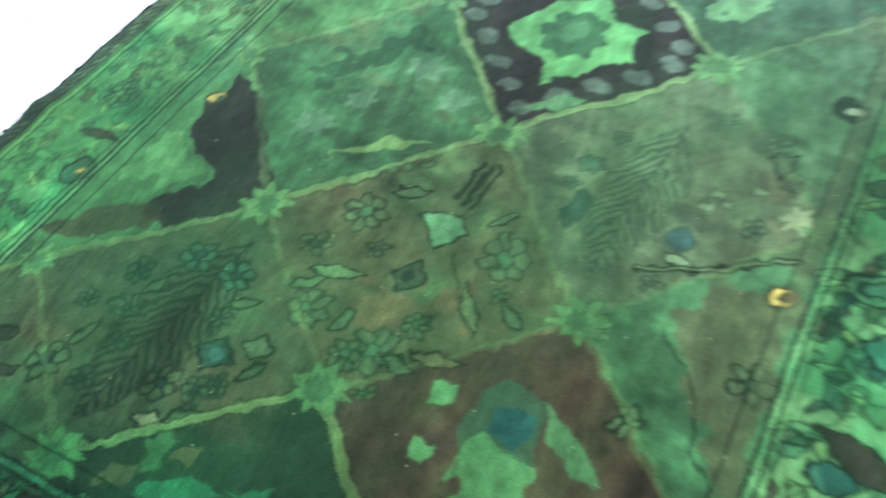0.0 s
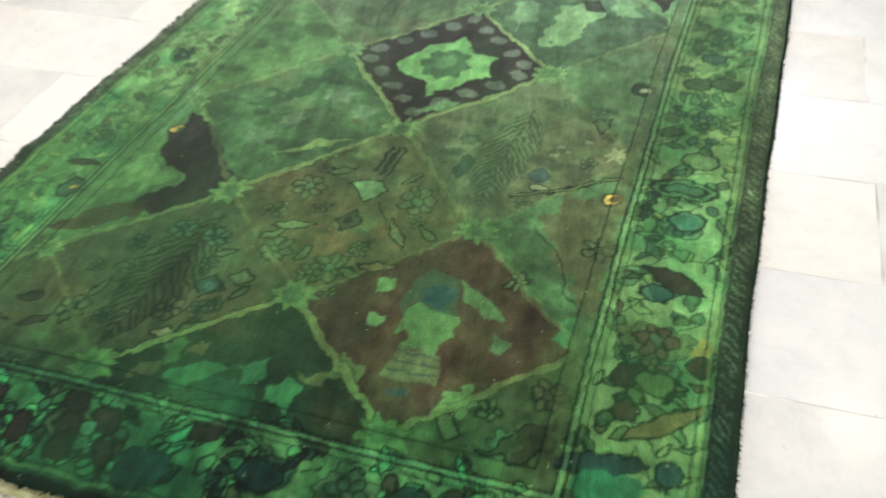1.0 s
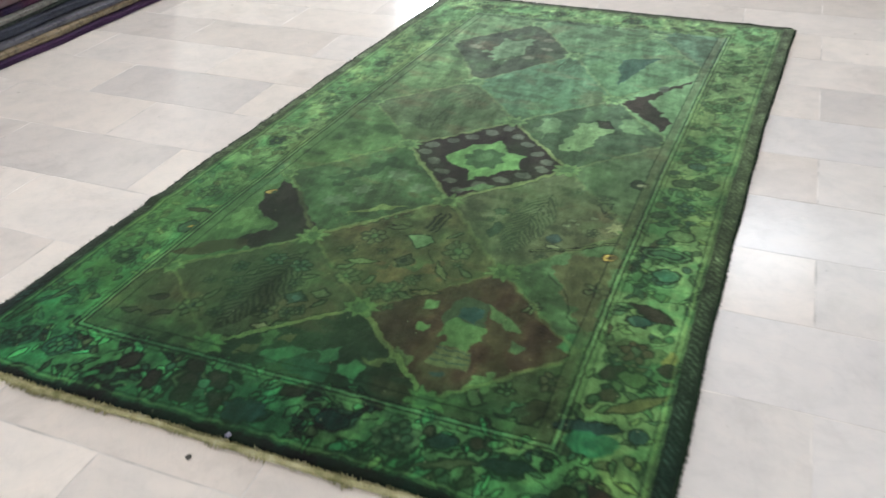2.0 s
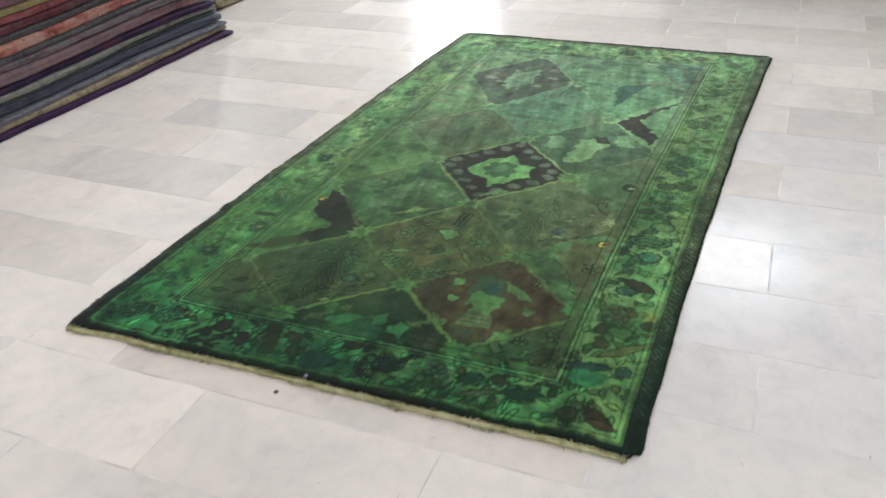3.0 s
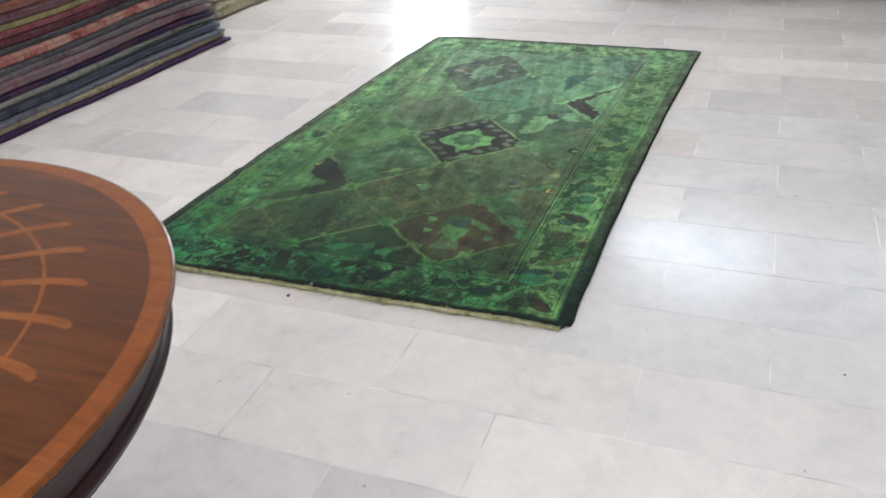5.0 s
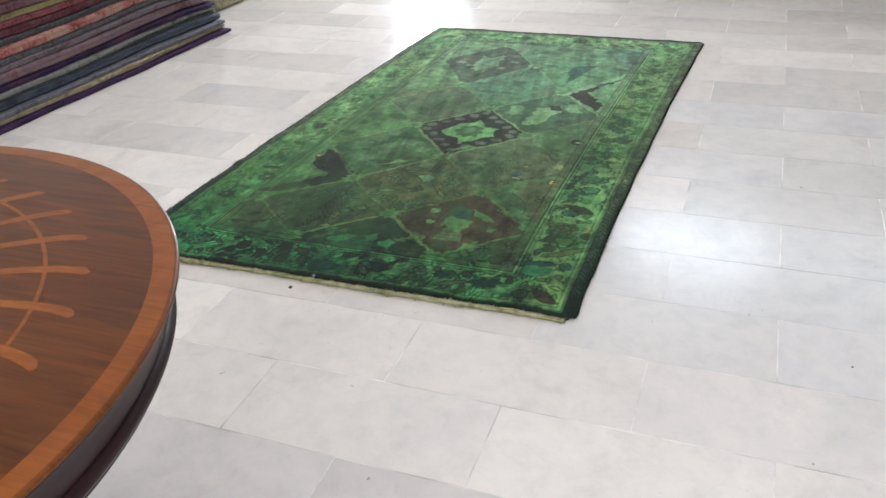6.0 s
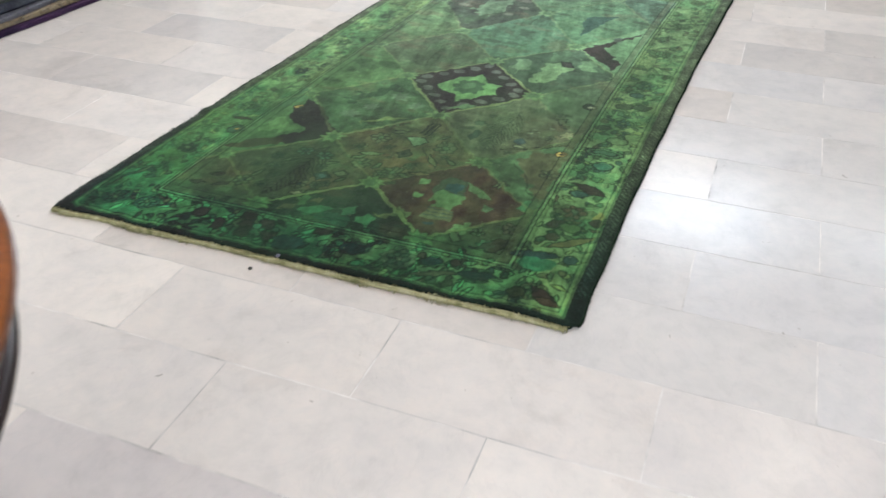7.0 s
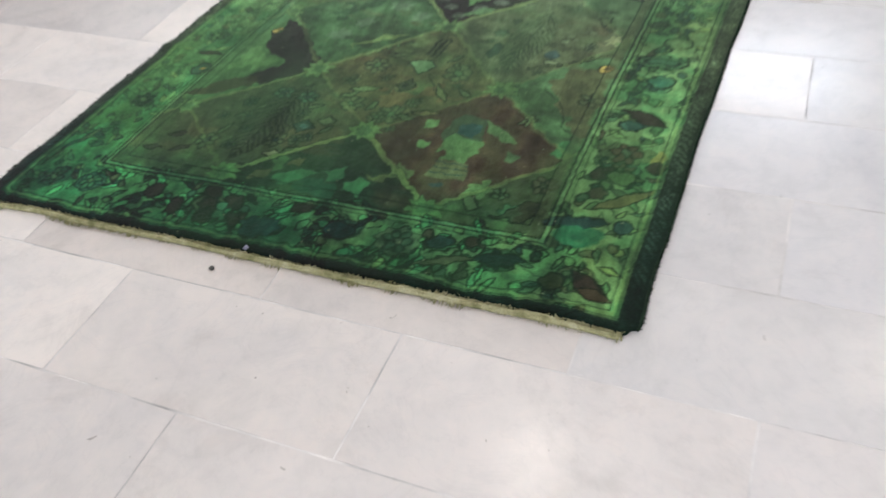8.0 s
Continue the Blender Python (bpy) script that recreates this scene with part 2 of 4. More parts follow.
def inlay_stroke(r0, r1, angle, w, bend):
    """A tapering inlaid stroke from radius r0 to r1, with a rounded outer end."""
    bm, n = bmesh.new(), 40
    rows = []
    for k in range(n + 1):
        f = k / n
        r, a = r0 + (r1 - r0) * f, angle + bend * (f - 1) - 0.012 * (max(0.0, f - 0.75) / 0.25) ** 2
        half = w * (0.62 + 0.38 * f) * math.sqrt(max(0.02, 1 - max(0, (f - 0.95) / 0.05) ** 2))
        c, t = Vector((r * math.cos(a), r * math.sin(a), 0)), Vector((-math.sin(a), math.cos(a), 0))
        rows.append((bm.verts.new(c - half * t), bm.verts.new(c + half * t)))
    for a, b in zip(rows, rows[1:]):
        bm.faces.new((a[0], b[0], b[1], a[1]))
    bmesh.ops.translate(bm, verts=bm.verts, vec=(0, 0, 0.7604))
    return bm


def round_table():
    t = thing("round_table", (-0.697, -1.350, 0), 0, "round walnut pedestal table with lighter banded edge and inlay", "table")
    t.scale = (1.009, 1.009, 1.0)
    top = part("tabletop", lathe([(0.0005, 0.72), (0.503, 0.72), (0.503, 0.76), (0.0005, 0.76)]), VENEER, t, "figured walnut veneer", smooth=False)
    band = part("edge_band", lathe([(0.503, 0.7545), (0.527, 0.7545), (0.527, 0.7602), (0.503, 0.7602), (0.503, 0.7545)]), BAND, t, "lighter cherry crossbanding", smooth=False)
    part("lip", lathe([(0.527, 0.7601), (0.529, 0.7600), (0.5312, 0.7592), (0.532, 0.7575), (0.532, 0.7555), (0.530, 0.754), (0.522, 0.754)]), LIP, band, "worn shiny edge lip")
    apron = part("apron", lathe([(0.48, 0.754), (0.527, 0.754), (0.528, 0.7535), (0.528, 0.7495), (0.527, 0.7485), (0.5205, 0.7445), (0.5195, 0.743), (0.514, 0.725), (0.510, 0.708), (0.5085, 0.7022), (0.508, 0.7005), (0.5075, 0.70), (0.50, 0.70), (0.48, 0.70)]), MAHOGANY, t, "dark mahogany edge")
    part("moulding", lathe([(0.47, 0.70), (0.507, 0.70), (0.510, 0.6985), (0.5135, 0.694), (0.515, 0.689), (0.513, 0.684), (0.508, 0.6825), (0.509, 0.678), (0.507, 0.674), (0.504, 0.6725), (0.502, 0.672), (0.47, 0.672)]), MAHOGANY, apron)
    part("column", lathe([(0.001, 0.72), (0.16, 0.72), (0.15, 0.69), (0.07, 0.66), (0.06, 0.55), (0.085, 0.47), (0.095, 0.40), (0.07, 0.33), (0.06, 0.28), (0.10, 0.24), (0.11, 0.18), (0.001, 0.18)], 48), MAHOGANY, t)
    for k in range(4):
        bm = bmesh.new()
        rows = []
        for j in range(9):
            f = j / 8
            r, z = 0.06 + 0.36 * f, 0.20 - 0.165 * math.sin(f * math.pi / 2) ** 1.2
            h, w = 0.045 - 0.018 * f, 0.032 - 0.008 * f
            rows.append([bm.verts.new((r, sx * w, z + sz * h)) for sx, sz in ((-1, -1), (1, -1), (1, 1), (-1, 1))])
        for a, b in zip(rows, rows[1:]):
            for q in range(4):
                bm.faces.new((a[q], a[(q + 1) % 4], b[(q + 1) % 4], b[q]))
        bm.faces.new(rows[0]), bm.faces.new(rows[-1][::-1])
        low = min(v.co.z for v in bm.verts)
        bmesh.ops.translate(bm, verts=bm.verts, vec=(0, 0, -low))
        bmesh.ops.recalc_face_normals(bm, faces=bm.faces)
        bmesh.ops.rotate(bm, verts=bm.verts, matrix=Matrix.Rotation(radians(45 + 90 * k), 3, "Z"))
        part("foot", bm, MAHOGANY, t)
    part("inlaid_ring", lathe([(0.3815, 0.7603), (0.3865, 0.7603)], 96), INLAY, top, "thin golden inlaid ring", smooth=False)
    for k in range(31):
        a = radians(36.6) + 2 * math.pi * k / 31
        part("inlaid_ray", inlay_stroke(0.27, 0.434, a, 0.0086, -0.17), INLAY, top, smooth=False)
    return t


round_table()


# ---- stacks of folded rugs ----
def folded_rug(length, depth, thick, mat, seed, name="folded_rug", sag=0.0):
    """A rug folded double: its long rounded fold faces +x, and the lower leaf shows under the upper one."""
    rng = random.Random(seed)
    bm = bmesh.new()
    steps = 56
    prof = []
    for k in range(15):
        a = -math.pi / 2 + math.pi * k / 14
        pinch = 1 - 0.22 * math.exp(-(a / 0.28) ** 2)
        prof.append((0.55 * thick * math.cos(a) ** 0.7 * pinch if math.cos(a) > 1e-6 else 0.0, thick / 2 + thick / 2 * math.sin(a)))
    prof = [(-depth, 0.0)] + prof + [(-depth, thick)]
    ph = [rng.uniform(0, 6.3) for _ in range(5)]
    rows = []
    for j in range(steps + 1):
        y = length * (j / steps)
        end = min(j, steps - j)
        wob = 0.010 * math.sin(2.1 * y + ph[0]) + 0.006 * math.sin(5.3 * y + ph[1]) + 0.003 * math.sin(17 * y + ph[2])
        swell = 1 + 0.10 * math.sin(3.1 * y + ph[3]) + 0.06 * math.sin(9.7 * y + ph[4])
        row = []
        for x, z in prof:
            front = 1.0 if x > -0.5 * depth else 0.0
            soft = 0.75 if end == 0 else 0.93 if end == 1 else 1.0
            zz = thick / 2 + (z - thick / 2) * soft * (1 if front == 0 else min(1.0, swell)) + sag * (math.sin(2.3 * (length - y) + 0.4) + 0.5 * math.sin(5.1 * (length - y)) - 0.4) * front
            row.append(bm.verts.new((x * (swell if x > 0 else 1) + wob * front, y + rng.uniform(-0.002, 0.002) * front, zz)))
        rows.append(row)
    for a, b in zip(rows, rows[1:]):
        for k in range(len(prof) - 1):
            bm.faces.new((a[k], b[k], b[k + 1], a[k + 1]))
        bm.faces.new((a[-1], b[-1], b[0], a[0]))
    bm.faces.new(rows[0]), bm.faces.new(rows[-1][::-1])
    bmesh.ops.recalc_face_normals(bm, faces=bm.faces)
    return part(name, bm, mat)


def fold_fringe(length, thick, x, seed, parent):
    """Short warp ends that hang out of the end of a fold."""
    rng = random.Random(seed)
    bm = bmesh.new()
    for k in range(26):
        cx, z = x - rng.uniform(0.0, 0.16), rng.uniform(0.2, 0.9) * thick
        w, out, drop = 0.003, rng.uniform(0.012, 0.03), rng.uniform(0.0, 0.012)
        a = [bm.verts.new((cx - w, length - 0.004, z)), bm.verts.new((cx + w, length - 0.004, z)), bm.verts.new((cx, length - 0.004, z + 2 * w))]
        tip = bm.verts.new((cx + rng.uniform(-0.006, 0.006), length + out, z - drop))
        for i in range(3):
            bm.faces.new((a[i], a[(i + 1) % 3], tip))
    return tagged(part("fringe", bm, CREAM, parent, "cream warp fringe"), kind="stuff")


LAYERS = [
    ("deep purple", 0.022, [srgb(38, 24, 52), srgb(58, 34, 66), srgb(30, 22, 44)], 6),
    ("tan and olive", 0.027, [srgb(104, 90, 68), srgb(140, 124, 96), srgb(84, 74, 60)], 12),
    ("slate grey", 0.020, [srgb(66, 68, 78), srgb(98, 98, 108), srgb(54, 56, 68)], 10),
    ("dark slate blue", 0.043, [srgb(40, 44, 54), srgb(64, 68, 80), srgb(48, 54, 66)], 6),
    ("black-green", 0.014, [srgb(34, 40, 38), srgb(60, 68, 62), srgb(26, 28, 30)], 14),
    ("warm grey", 0.022, [srgb(84, 84, 80), srgb(112, 110, 104), srgb(66, 66, 66)], 11),
    ("dark violet", 0.024, [srgb(46, 22, 40), srgb(34, 24, 54), srgb(76, 36, 58)], 5),
    ("faded mauve", 0.047, [srgb(104, 68, 76), srgb(126, 96, 100), srgb(88, 78, 86)], 4),
    ("plum and grey", 0.030, [srgb(104, 40, 56), srgb(112, 104, 108), srgb(66, 44, 58)], 9),
    ("charcoal patterned", 0.026, [srgb(48, 48, 54), srgb(100, 98, 102), srgb(36, 36, 42)], 16),
    ("salmon and brick red", 0.044, [srgb(160, 62, 54), srgb(176, 136, 116), srgb(150, 66, 58), srgb(120, 92, 84)], 7),
    ("iron grey", 0.026, [srgb(50, 48, 54), srgb(78, 74, 78), srgb(38, 36, 42)], 12),
    ("dark wine", 0.036, [srgb(70, 26, 36), srgb(98, 46, 54), srgb(52, 26, 36)], 8),
    ("crimson", 0.032, [srgb(116, 38, 50), srgb(136, 66, 70), srgb(88, 34, 48)], 7),
    ("olive gold", 0.026, [srgb(112, 102, 54), srgb(144, 130, 74), srgb(88, 82, 50)], 10),
    ("mulberry", 0.040, [srgb(88, 46, 58), srgb(112, 72, 80), srgb(64, 38, 50)], 8),
    ("rust red", 0.044, [srgb(116, 54, 44), srgb(140, 84, 66), srgb(88, 42, 40)], 9),
    ("grey-blue", 0.046, [srgb(70, 74, 84), srgb(100, 102, 110), srgb(56, 60, 70)], 9),
]
rng = random.Random(4)
z, LEAN_BACK = 0.0, math.atan2(0.09, 1.53)
for k, (tone, thick, colours, scale) in enumerate(LAYERS):
    mat = wool_material(tone.replace(" ", "_") + "_wool", [tuple((1.5 if k < 7 else 1.12) * (0.84 * x + 0.16 * sum(c) / 3) for x in c) for c in colours], scale, figure={0: 0.0, 3: 0.25, 6: 0.2, 7: 0.45, 10: 0.8}.get(k, 0.65))
    back = 0.009 * k + rng.uniform(-0.012, 0.012) + (0.0 if k else -0.02)
    length = 3.9 - 0.008 * k + rng.uniform(-0.03, 0.03) 
    r = folded_rug(length, 1.15, thick, mat, 20 + k, sag=0.016 * min(1.0, z / 0.25))
    m = Matrix.Translation((-2.475 - back, 2.27, z)) @ Matrix.Rotation(-LEAN_BACK, 4, "Z") @ Matrix.Translation((-0.5 * thick, -length, 0))
    r.matrix_world = m
    tagged(r, f"{tone} folded wool rug lying in a tall pile", "rug", "pile of folded rugs")
    if k in (5, 7, 10):
        fold_fringe(length, thick, 0.2 * thick, 50 + k, r)
    z += thick * 0.97

beige = [srgb(150, 140, 112), srgb(178, 168, 140), srgb(128, 118, 96)]
for k in range(3):
    r = folded_rug(2.2, 1.1, 0.10, wool_material("beige_olive_wool", [tuple(c * (1 - 0.06 * k) for c in b) for b in beige], 12, figure=0.4), 80 + k)
    r.matrix_world = pose(-2.82 - 0.012 * k, 2.62, 0.098 * k, 0, 0, -3)
    tagged(r, "beige folded wool rug in a low pile", "rug", "pile of beige rugs")

night = [("midnight blue", [srgb(16, 18, 34), srgb(30, 30, 52)]), ("dark indigo", [srgb(24, 18, 40), srgb(42, 30, 56)]), ("dark wine", [srgb(46, 18, 30), srgb(70, 32, 44)]), ("navy", [srgb(18, 24, 44), srgb(36, 42, 66)]), ("black-brown", [srgb(26, 20, 20), srgb(48, 38, 36)])]
for k, (tone, colours) in enumerate(night):
    r = folded_rug(3.4, 1.1, 0.055, wool_material(tone.replace(" ", "_") + "_far_wool", colours, 10), 90 + k)
    r.matrix_world = pose(-0.5 + 0.01 * k, 3.66 + 0.012 * k, 0.0535 * k, 0, 0, -88.5)
    tagged(r, f"{tone} folded wool rug in a dark pile", "rug", "dark pile of rugs")


# ---- the overdyed rug ----
# Rug coordinates: u across, from the middle (-0.73 to 0.73 m), v along it from the near end (0 to 2.455 m).
UN, VN = 585, 983
LU = [-0.447, -0.21, 0.032, 0.27, 0.505]
LV = [0.208, 0.418, 0.634, 0.888, 1.145, 1.385, 1.63, 1.95, 2.22]
U, V = np.meshgrid(np.linspace(-0.73, 0.73, UN), np.linspace(0, 2.455, VN))


def value_noise(u, v, fu, fv, seed):
    g = np.random.RandomState(seed).rand(128, 128)
    a, b = u * fu + 50.3, v * fv + 50.7
    i, j = np.floor(a).astype(int), np.floor(b).astype(int)
    s, t = a - i, b - j
    s, t = s * s * (3 - 2 * s), t * t * (3 - 2 * t)
    i0, j0, i1, j1 = i % 128, j % 128, (i + 1) % 128, (j + 1) % 128
    return (g[i0, j0] * (1 - s) + g[i1, j0] * s) * (1 - t) + (g[i0, j1] * (1 - s) + g[i1, j1] * s) * t


def fbm(u, v, fu, fv, seed, octaves=4):
    total, amp = 0.0, 0.5
    for k in range(octaves):
        total = total + amp * value_noise(u, v, fu * 2 ** k, fv * 2 ** k, seed + k)
        amp *= 0.55
    return total / (1 - 0.55 ** octaves) * 0.9 / 1.0


# the knots wander a little off the drawn line
WU = U + 0.008 * (value_noise(U, V, 80, 80, 1) - 0.5) + 0.008 * (value_noise(U, V, 30, 30, 5) - 0.5) + 0.010 * (value_noise(U, V, 9, 9, 2) - 0.5)
WV = V + 0.009 * (value_noise(U, V, 80, 80, 3) - 0.5) + 0.009 * (value_noise(U, V, 30, 30, 6) - 0.5) + 0.010 * (value_noise(U, V, 9, 9, 4) - 0.5)
DYE = np.zeros((VN, UN, 3))


def window(cu, cv, r):
    i0, i1 = np.searchsorted(U[0], [cu - r, cu + r])
    j0, j1 = np.searchsorted(V[:, 0], [cv - r, cv + r])
    return slice(max(0, j0), min(VN, j1 + 1)), slice(max(0, i0), min(UN, i1 + 1))


def lay(sl, dist, colour, alpha=1.0, line=None, lw=0.0028, la=0.9):
    """Dye what lies within dist < 0, and draw its contour."""
    block = DYE[sl]
    if colour is not None:
        a = np.clip(0.5 - dist / 0.003, 0, 1)[..., None] * alpha
        block += (np.array(srgb(*colour)) - block) * a
    if line is not None:
        a = np.clip(1.2 - np.abs(dist) / lw, 0, 1)[..., None] * la
        block += (np.array(srgb(*line)) - block) * a


INK = (17, 34, 21)


def oval(cu, cv, ru, rv, colour, turn=0, alpha=1.0, line=INK, la=0.92):
    sl = window(cu, cv, max(ru, rv) * 1.4 + 0.01)
    c, s = math.cos(radians(turn)), math.sin(radians(turn))
    x, y = WU[sl] - cu, WV[sl] - cv
    p, q = (c * x + s * y) / ru, (-s * x + c * y) / rv
    lay(sl, (np.hypot(p, q) - 1) * min(ru, rv), colour, alpha, line, la=la)


def star(cu, cv, r, colour, points=8, dip=0.35, turn=0.0, squash=1.0, alpha=1.0, line=None, la=0.6):
    sl = window(cu, cv, r * 1.6)
    x, y = WU[sl] - cu, (WV[sl] - cv) / squash
    ang, rad = np.arctan2(y, x) + turn, np.hypot(x, y)
    saw = np.abs(((ang * points / (2 * np.pi)) % 1) - 0.5) * 2
    lay(sl, rad - r * (1 - dip + dip * saw), colour, alpha, line, la=la)


def shape(corners, colour, alpha=1.0, line=None, ragged=0.0, seed=9, la=0.9):
    """A filled polygon, with a ragged stepped edge where asked."""
    cu, cv = sum(p[0] for p in corners) / len(corners), sum(p[1] for p in corners) / len(corners)
    r = max(max(abs(p[0] - cu), abs(p[1] - cv)) for p in corners) + 0.03
    sl = window(cu, cv, r)
    x, y = WU[sl], WV[sl]
    if ragged:
        x = x + ragged * (value_noise(U[sl], V[sl], 45, 45, seed) - 0.5)
        y = y + ragged * (value_noise(U[sl], V[sl], 45, 45, seed + 1) - 0.5)
    best, inside = np.full(x.shape, 9.0), np.zeros(x.shape, bool)
    for (ax, ay), (bx, by) in zip(corners, corners[1:] + corners[:1]):
        ex, ey = bx - ax, by - ay
        f = np.clip(((x - ax) * ex + (y - ay) * ey) / (ex * ex + ey * ey + 1e-12), 0, 1)
        best = np.minimum(best, np.hypot(x - ax - f * ex, y - ay - f * ey))
        if abs(ey) > 1e-9:
            inside ^= ((ay > y) != (by > y)) & (x < ax + (y - ay) * ex / ey)
    lay(sl, np.where(inside, -best, best), colour, alpha, line, la=la)


def stroke(points, w, colour, alpha=1.0, line=None):
    for (ax, ay), (bx, by) in zip(points, points[1:]):
        sl = window((ax + bx) / 2, (ay + by) / 2, max(abs(ax - bx), abs(ay - by)) / 2 + 0.02)
        x, y = WU[sl], WV[sl]
        ex, ey = bx - ax, by - ay
        f = np.clip(((x - ax) * ex + (y - ay) * ey) / (ex * ex + ey * ey + 1e-12), 0, 1)
        lay(sl, np.hypot(x - ax - f * ex, y - ay - f * ey) - w / 2, colour, alpha, line)


def leaf(cu, cv, length, width, turn, colour, line=INK, alpha=1.0, la=0.92):
    sl = window(cu, cv, length * 0.6 + 0.01)
    c, s = math.cos(radians(turn)), math.sin(radians(turn))
    x, y = WU[sl] - cu, WV[sl] - cv
    p, q = (c * x + s * y) / (length / 2), -s * x + c * y
    lay(sl, np.abs(q) - width / 2 * (1 - np.clip(np.abs(p), 0, 1.3) ** 2), colour, alpha, line, la=la)


def rosette(cu, cv, r, petals, colour, heart, turn=0.0, line=INK):
    for k in range(petals):
        a = turn + 2 * math.pi * k / petals
        oval(cu + 0.62 * r * math.cos(a), cv + 0.62 * r * math.sin(a), r * 0.40, r * 0.30, colour, math.degrees(a), 0.85, line, 0.75)
    oval(cu, cv, r * 0.3, r * 0.3, heart, 0, 1.0, line, 0.6)


def feather(cu, cv, length, width, turn, colour, ink, ribs=17):
    """A large leaf drawn in slanting ribs on both sides of its spine."""
    sl = window(cu, cv, length * 0.62)
    c, s = math.cos(radians(turn)), math.sin(radians(turn))
    x, y = WU[sl] - cu, WV[sl] - cv
    p, q = (c * x + s * y) / (length / 2), -s * x + c * y
    edge = np.abs(q) - width / 2 * np.clip(1 - np.clip(np.abs(p), 0, 1.3) ** 2.2, -1, 1)
    lay(sl, edge, colour, 0.5, ink, la=0.4)
    rib = np.abs((((p * 0.5 + np.abs(q) / width * 0.55) * ribs) % 1) - 0.5) * 2 - 0.45
    a = (np.clip(0.5 - rib * 4, 0, 1) * (edge < -0.002) * 0.66)[..., None]
    DYE[sl] += (np.array(srgb(*ink)) - DYE[sl]) * a
    lay(sl, np.abs(q) - 0.0018 + (edge > 0) * 1.0, ink, 0.6)


# field: a lattice of lozenges, each with its own ground
A, B = np.interp(WU, LU, range(5)), np.interp(WV, LV, range(9))
A = A + np.minimum(WU - LU[0], 0) / 0.235 + np.maximum(WU - LU[-1], 0) / 0.235
B = B + np.minimum(WV - LV[0], 0) / 0.21 + np.maximum(WV - LV[-1], 0) / 0.27
SUM, DIF = A + B, A - B
ES, ED = np.round(SUM / 2) * 2, np.round(DIF / 2) * 2
CI, CJ = ((ES + ED) / 2).astype(int), ((ES - ED) / 2).astype(int)
GROUNDS = {
    (3, 1): (84, 65, 46), (1, 1): (70, 94, 55), (2, 2): (82, 98, 54), (3, 3): (86, 110, 69), (1, 3): (62, 112, 62), (0, 2): (70, 124, 64),
    (4, 2): (76, 128, 74), (2, 0): (44, 74, 46), (4, 0): (68, 92, 52), (0, 0): (72, 92, 54), (2, 4): (48, 45, 40), (0, 4): (74, 128, 62),
    (4, 4): (74, 114, 68), (1, 5): (74, 108, 62), (3, 5): (58, 96, 60), (0, 6): (76, 120, 60), (2, 6): (66, 124, 76), (4, 6): (84, 142, 78),
    (1, 7): (58, 82, 54), (3, 7): (70, 128, 72), (0, 8): (76, 124, 64), (2, 8): (72, 126, 70), (4, 8): (64, 118, 76),
}
DYE[:] = srgb(64, 108, 60)
for (i, j), c in GROUNDS.items():
    DYE[(CI == i) & (CJ == j)] = srgb(*c)
# soft bleeding of dye inside the lozenges
BLEED = fbm(U, V, 11, 7, 60)
BLEED2 = fbm(U + 0.6 * V, V, 9, 16, 70)
for amount, tone in ((np.clip((BLEED - 0.52) * 5, 0, 1) * 0.45, (74, 130, 66)), (np.clip((0.44 - BLEED2) * 6, 0, 1) * 0.5, (42, 66, 40)), (np.clip((BLEED2 - 0.60) * 6, 0, 1) * 0.35, (98, 84, 50))):
    keep = ((CI == 0) & (CJ == 2)) | ((CI == 2) & (CJ == 4)) | ((CI == 4) & (CJ == 6))
    DYE += (np.array(srgb(*tone)) - DYE) * (amount * np.where(keep, 0.1, np.where((CI == 3) & (CJ == 1), 0.5, 1.0)))[..., None]

# motifs in the lozenges
BROWN, GREEN, LIGHT, TEAL, OLIVE = (76, 56, 40), (60, 118, 66), (92, 160, 84), (36, 92, 84), (98, 108, 62)
# near brown lozenge with a vase
shape([(0.225, 0.53), (0.20, 0.45), (0.235, 0.42), (0.30, 0.43), (0.295, 0.52)], (58, 100, 62), 0.85, None, 0.02)
shape([(0.232, 0.445), (0.220, 0.395), (0.248, 0.352), (0.296, 0.357), (0.316, 0.398), (0.302, 0.445)], (80, 138, 72), 0.9, None, 0.03)
shape([(0.238, 0.36), (0.302, 0.365), (0.318, 0.312), (0.222, 0.302)], (92, 118, 70), 0.9)
for k in range(3):
    stroke([(0.232, 0.352 - 0.016 * k), (0.308, 0.357 - 0.016 * k)], 0.004, (44, 84, 70), 0.8)
shape([(0.236, 0.49), (0.24, 0.45), (0.282, 0.448), (0.285, 0.488)], TEAL, 0.9, None, 0.012)
shape([(0.29, 0.52), (0.33, 0.50), (0.385, 0.455), (0.35, 0.44), (0.31, 0.48)], (86, 140, 78), 0.95, None, 0.015)
shape([(0.15, 0.485), (0.18, 0.49), (0.188, 0.462), (0.155, 0.455)], LIGHT, 0.9)
shape([(0.165, 0.41), (0.19, 0.408), (0.188, 0.385), (0.168, 0.382)], LIGHT, 0.9)
shape([(0.365, 0.42), (0.40, 0.415), (0.395, 0.385), (0.37, 0.392)], (74, 124, 74), 0.9)
shape([(0.505, 0.50), (0.455, 0.455), (0.455, 0.425), (0.505, 0.40)], (60, 132, 74), 0.95, None, 0.02)
shape([(0.155, 0.32), (0.20, 0.31), (0.19, 0.285), (0.15, 0.275)], (92, 130, 70), 0.9, None, 0.02)
oval(0.262, 0.284, 0.018, 0.008, (48, 88, 80), 0, 0.9, None)
star(0.357, 0.292, 0.03, (92, 138, 76), 5, 0.5)
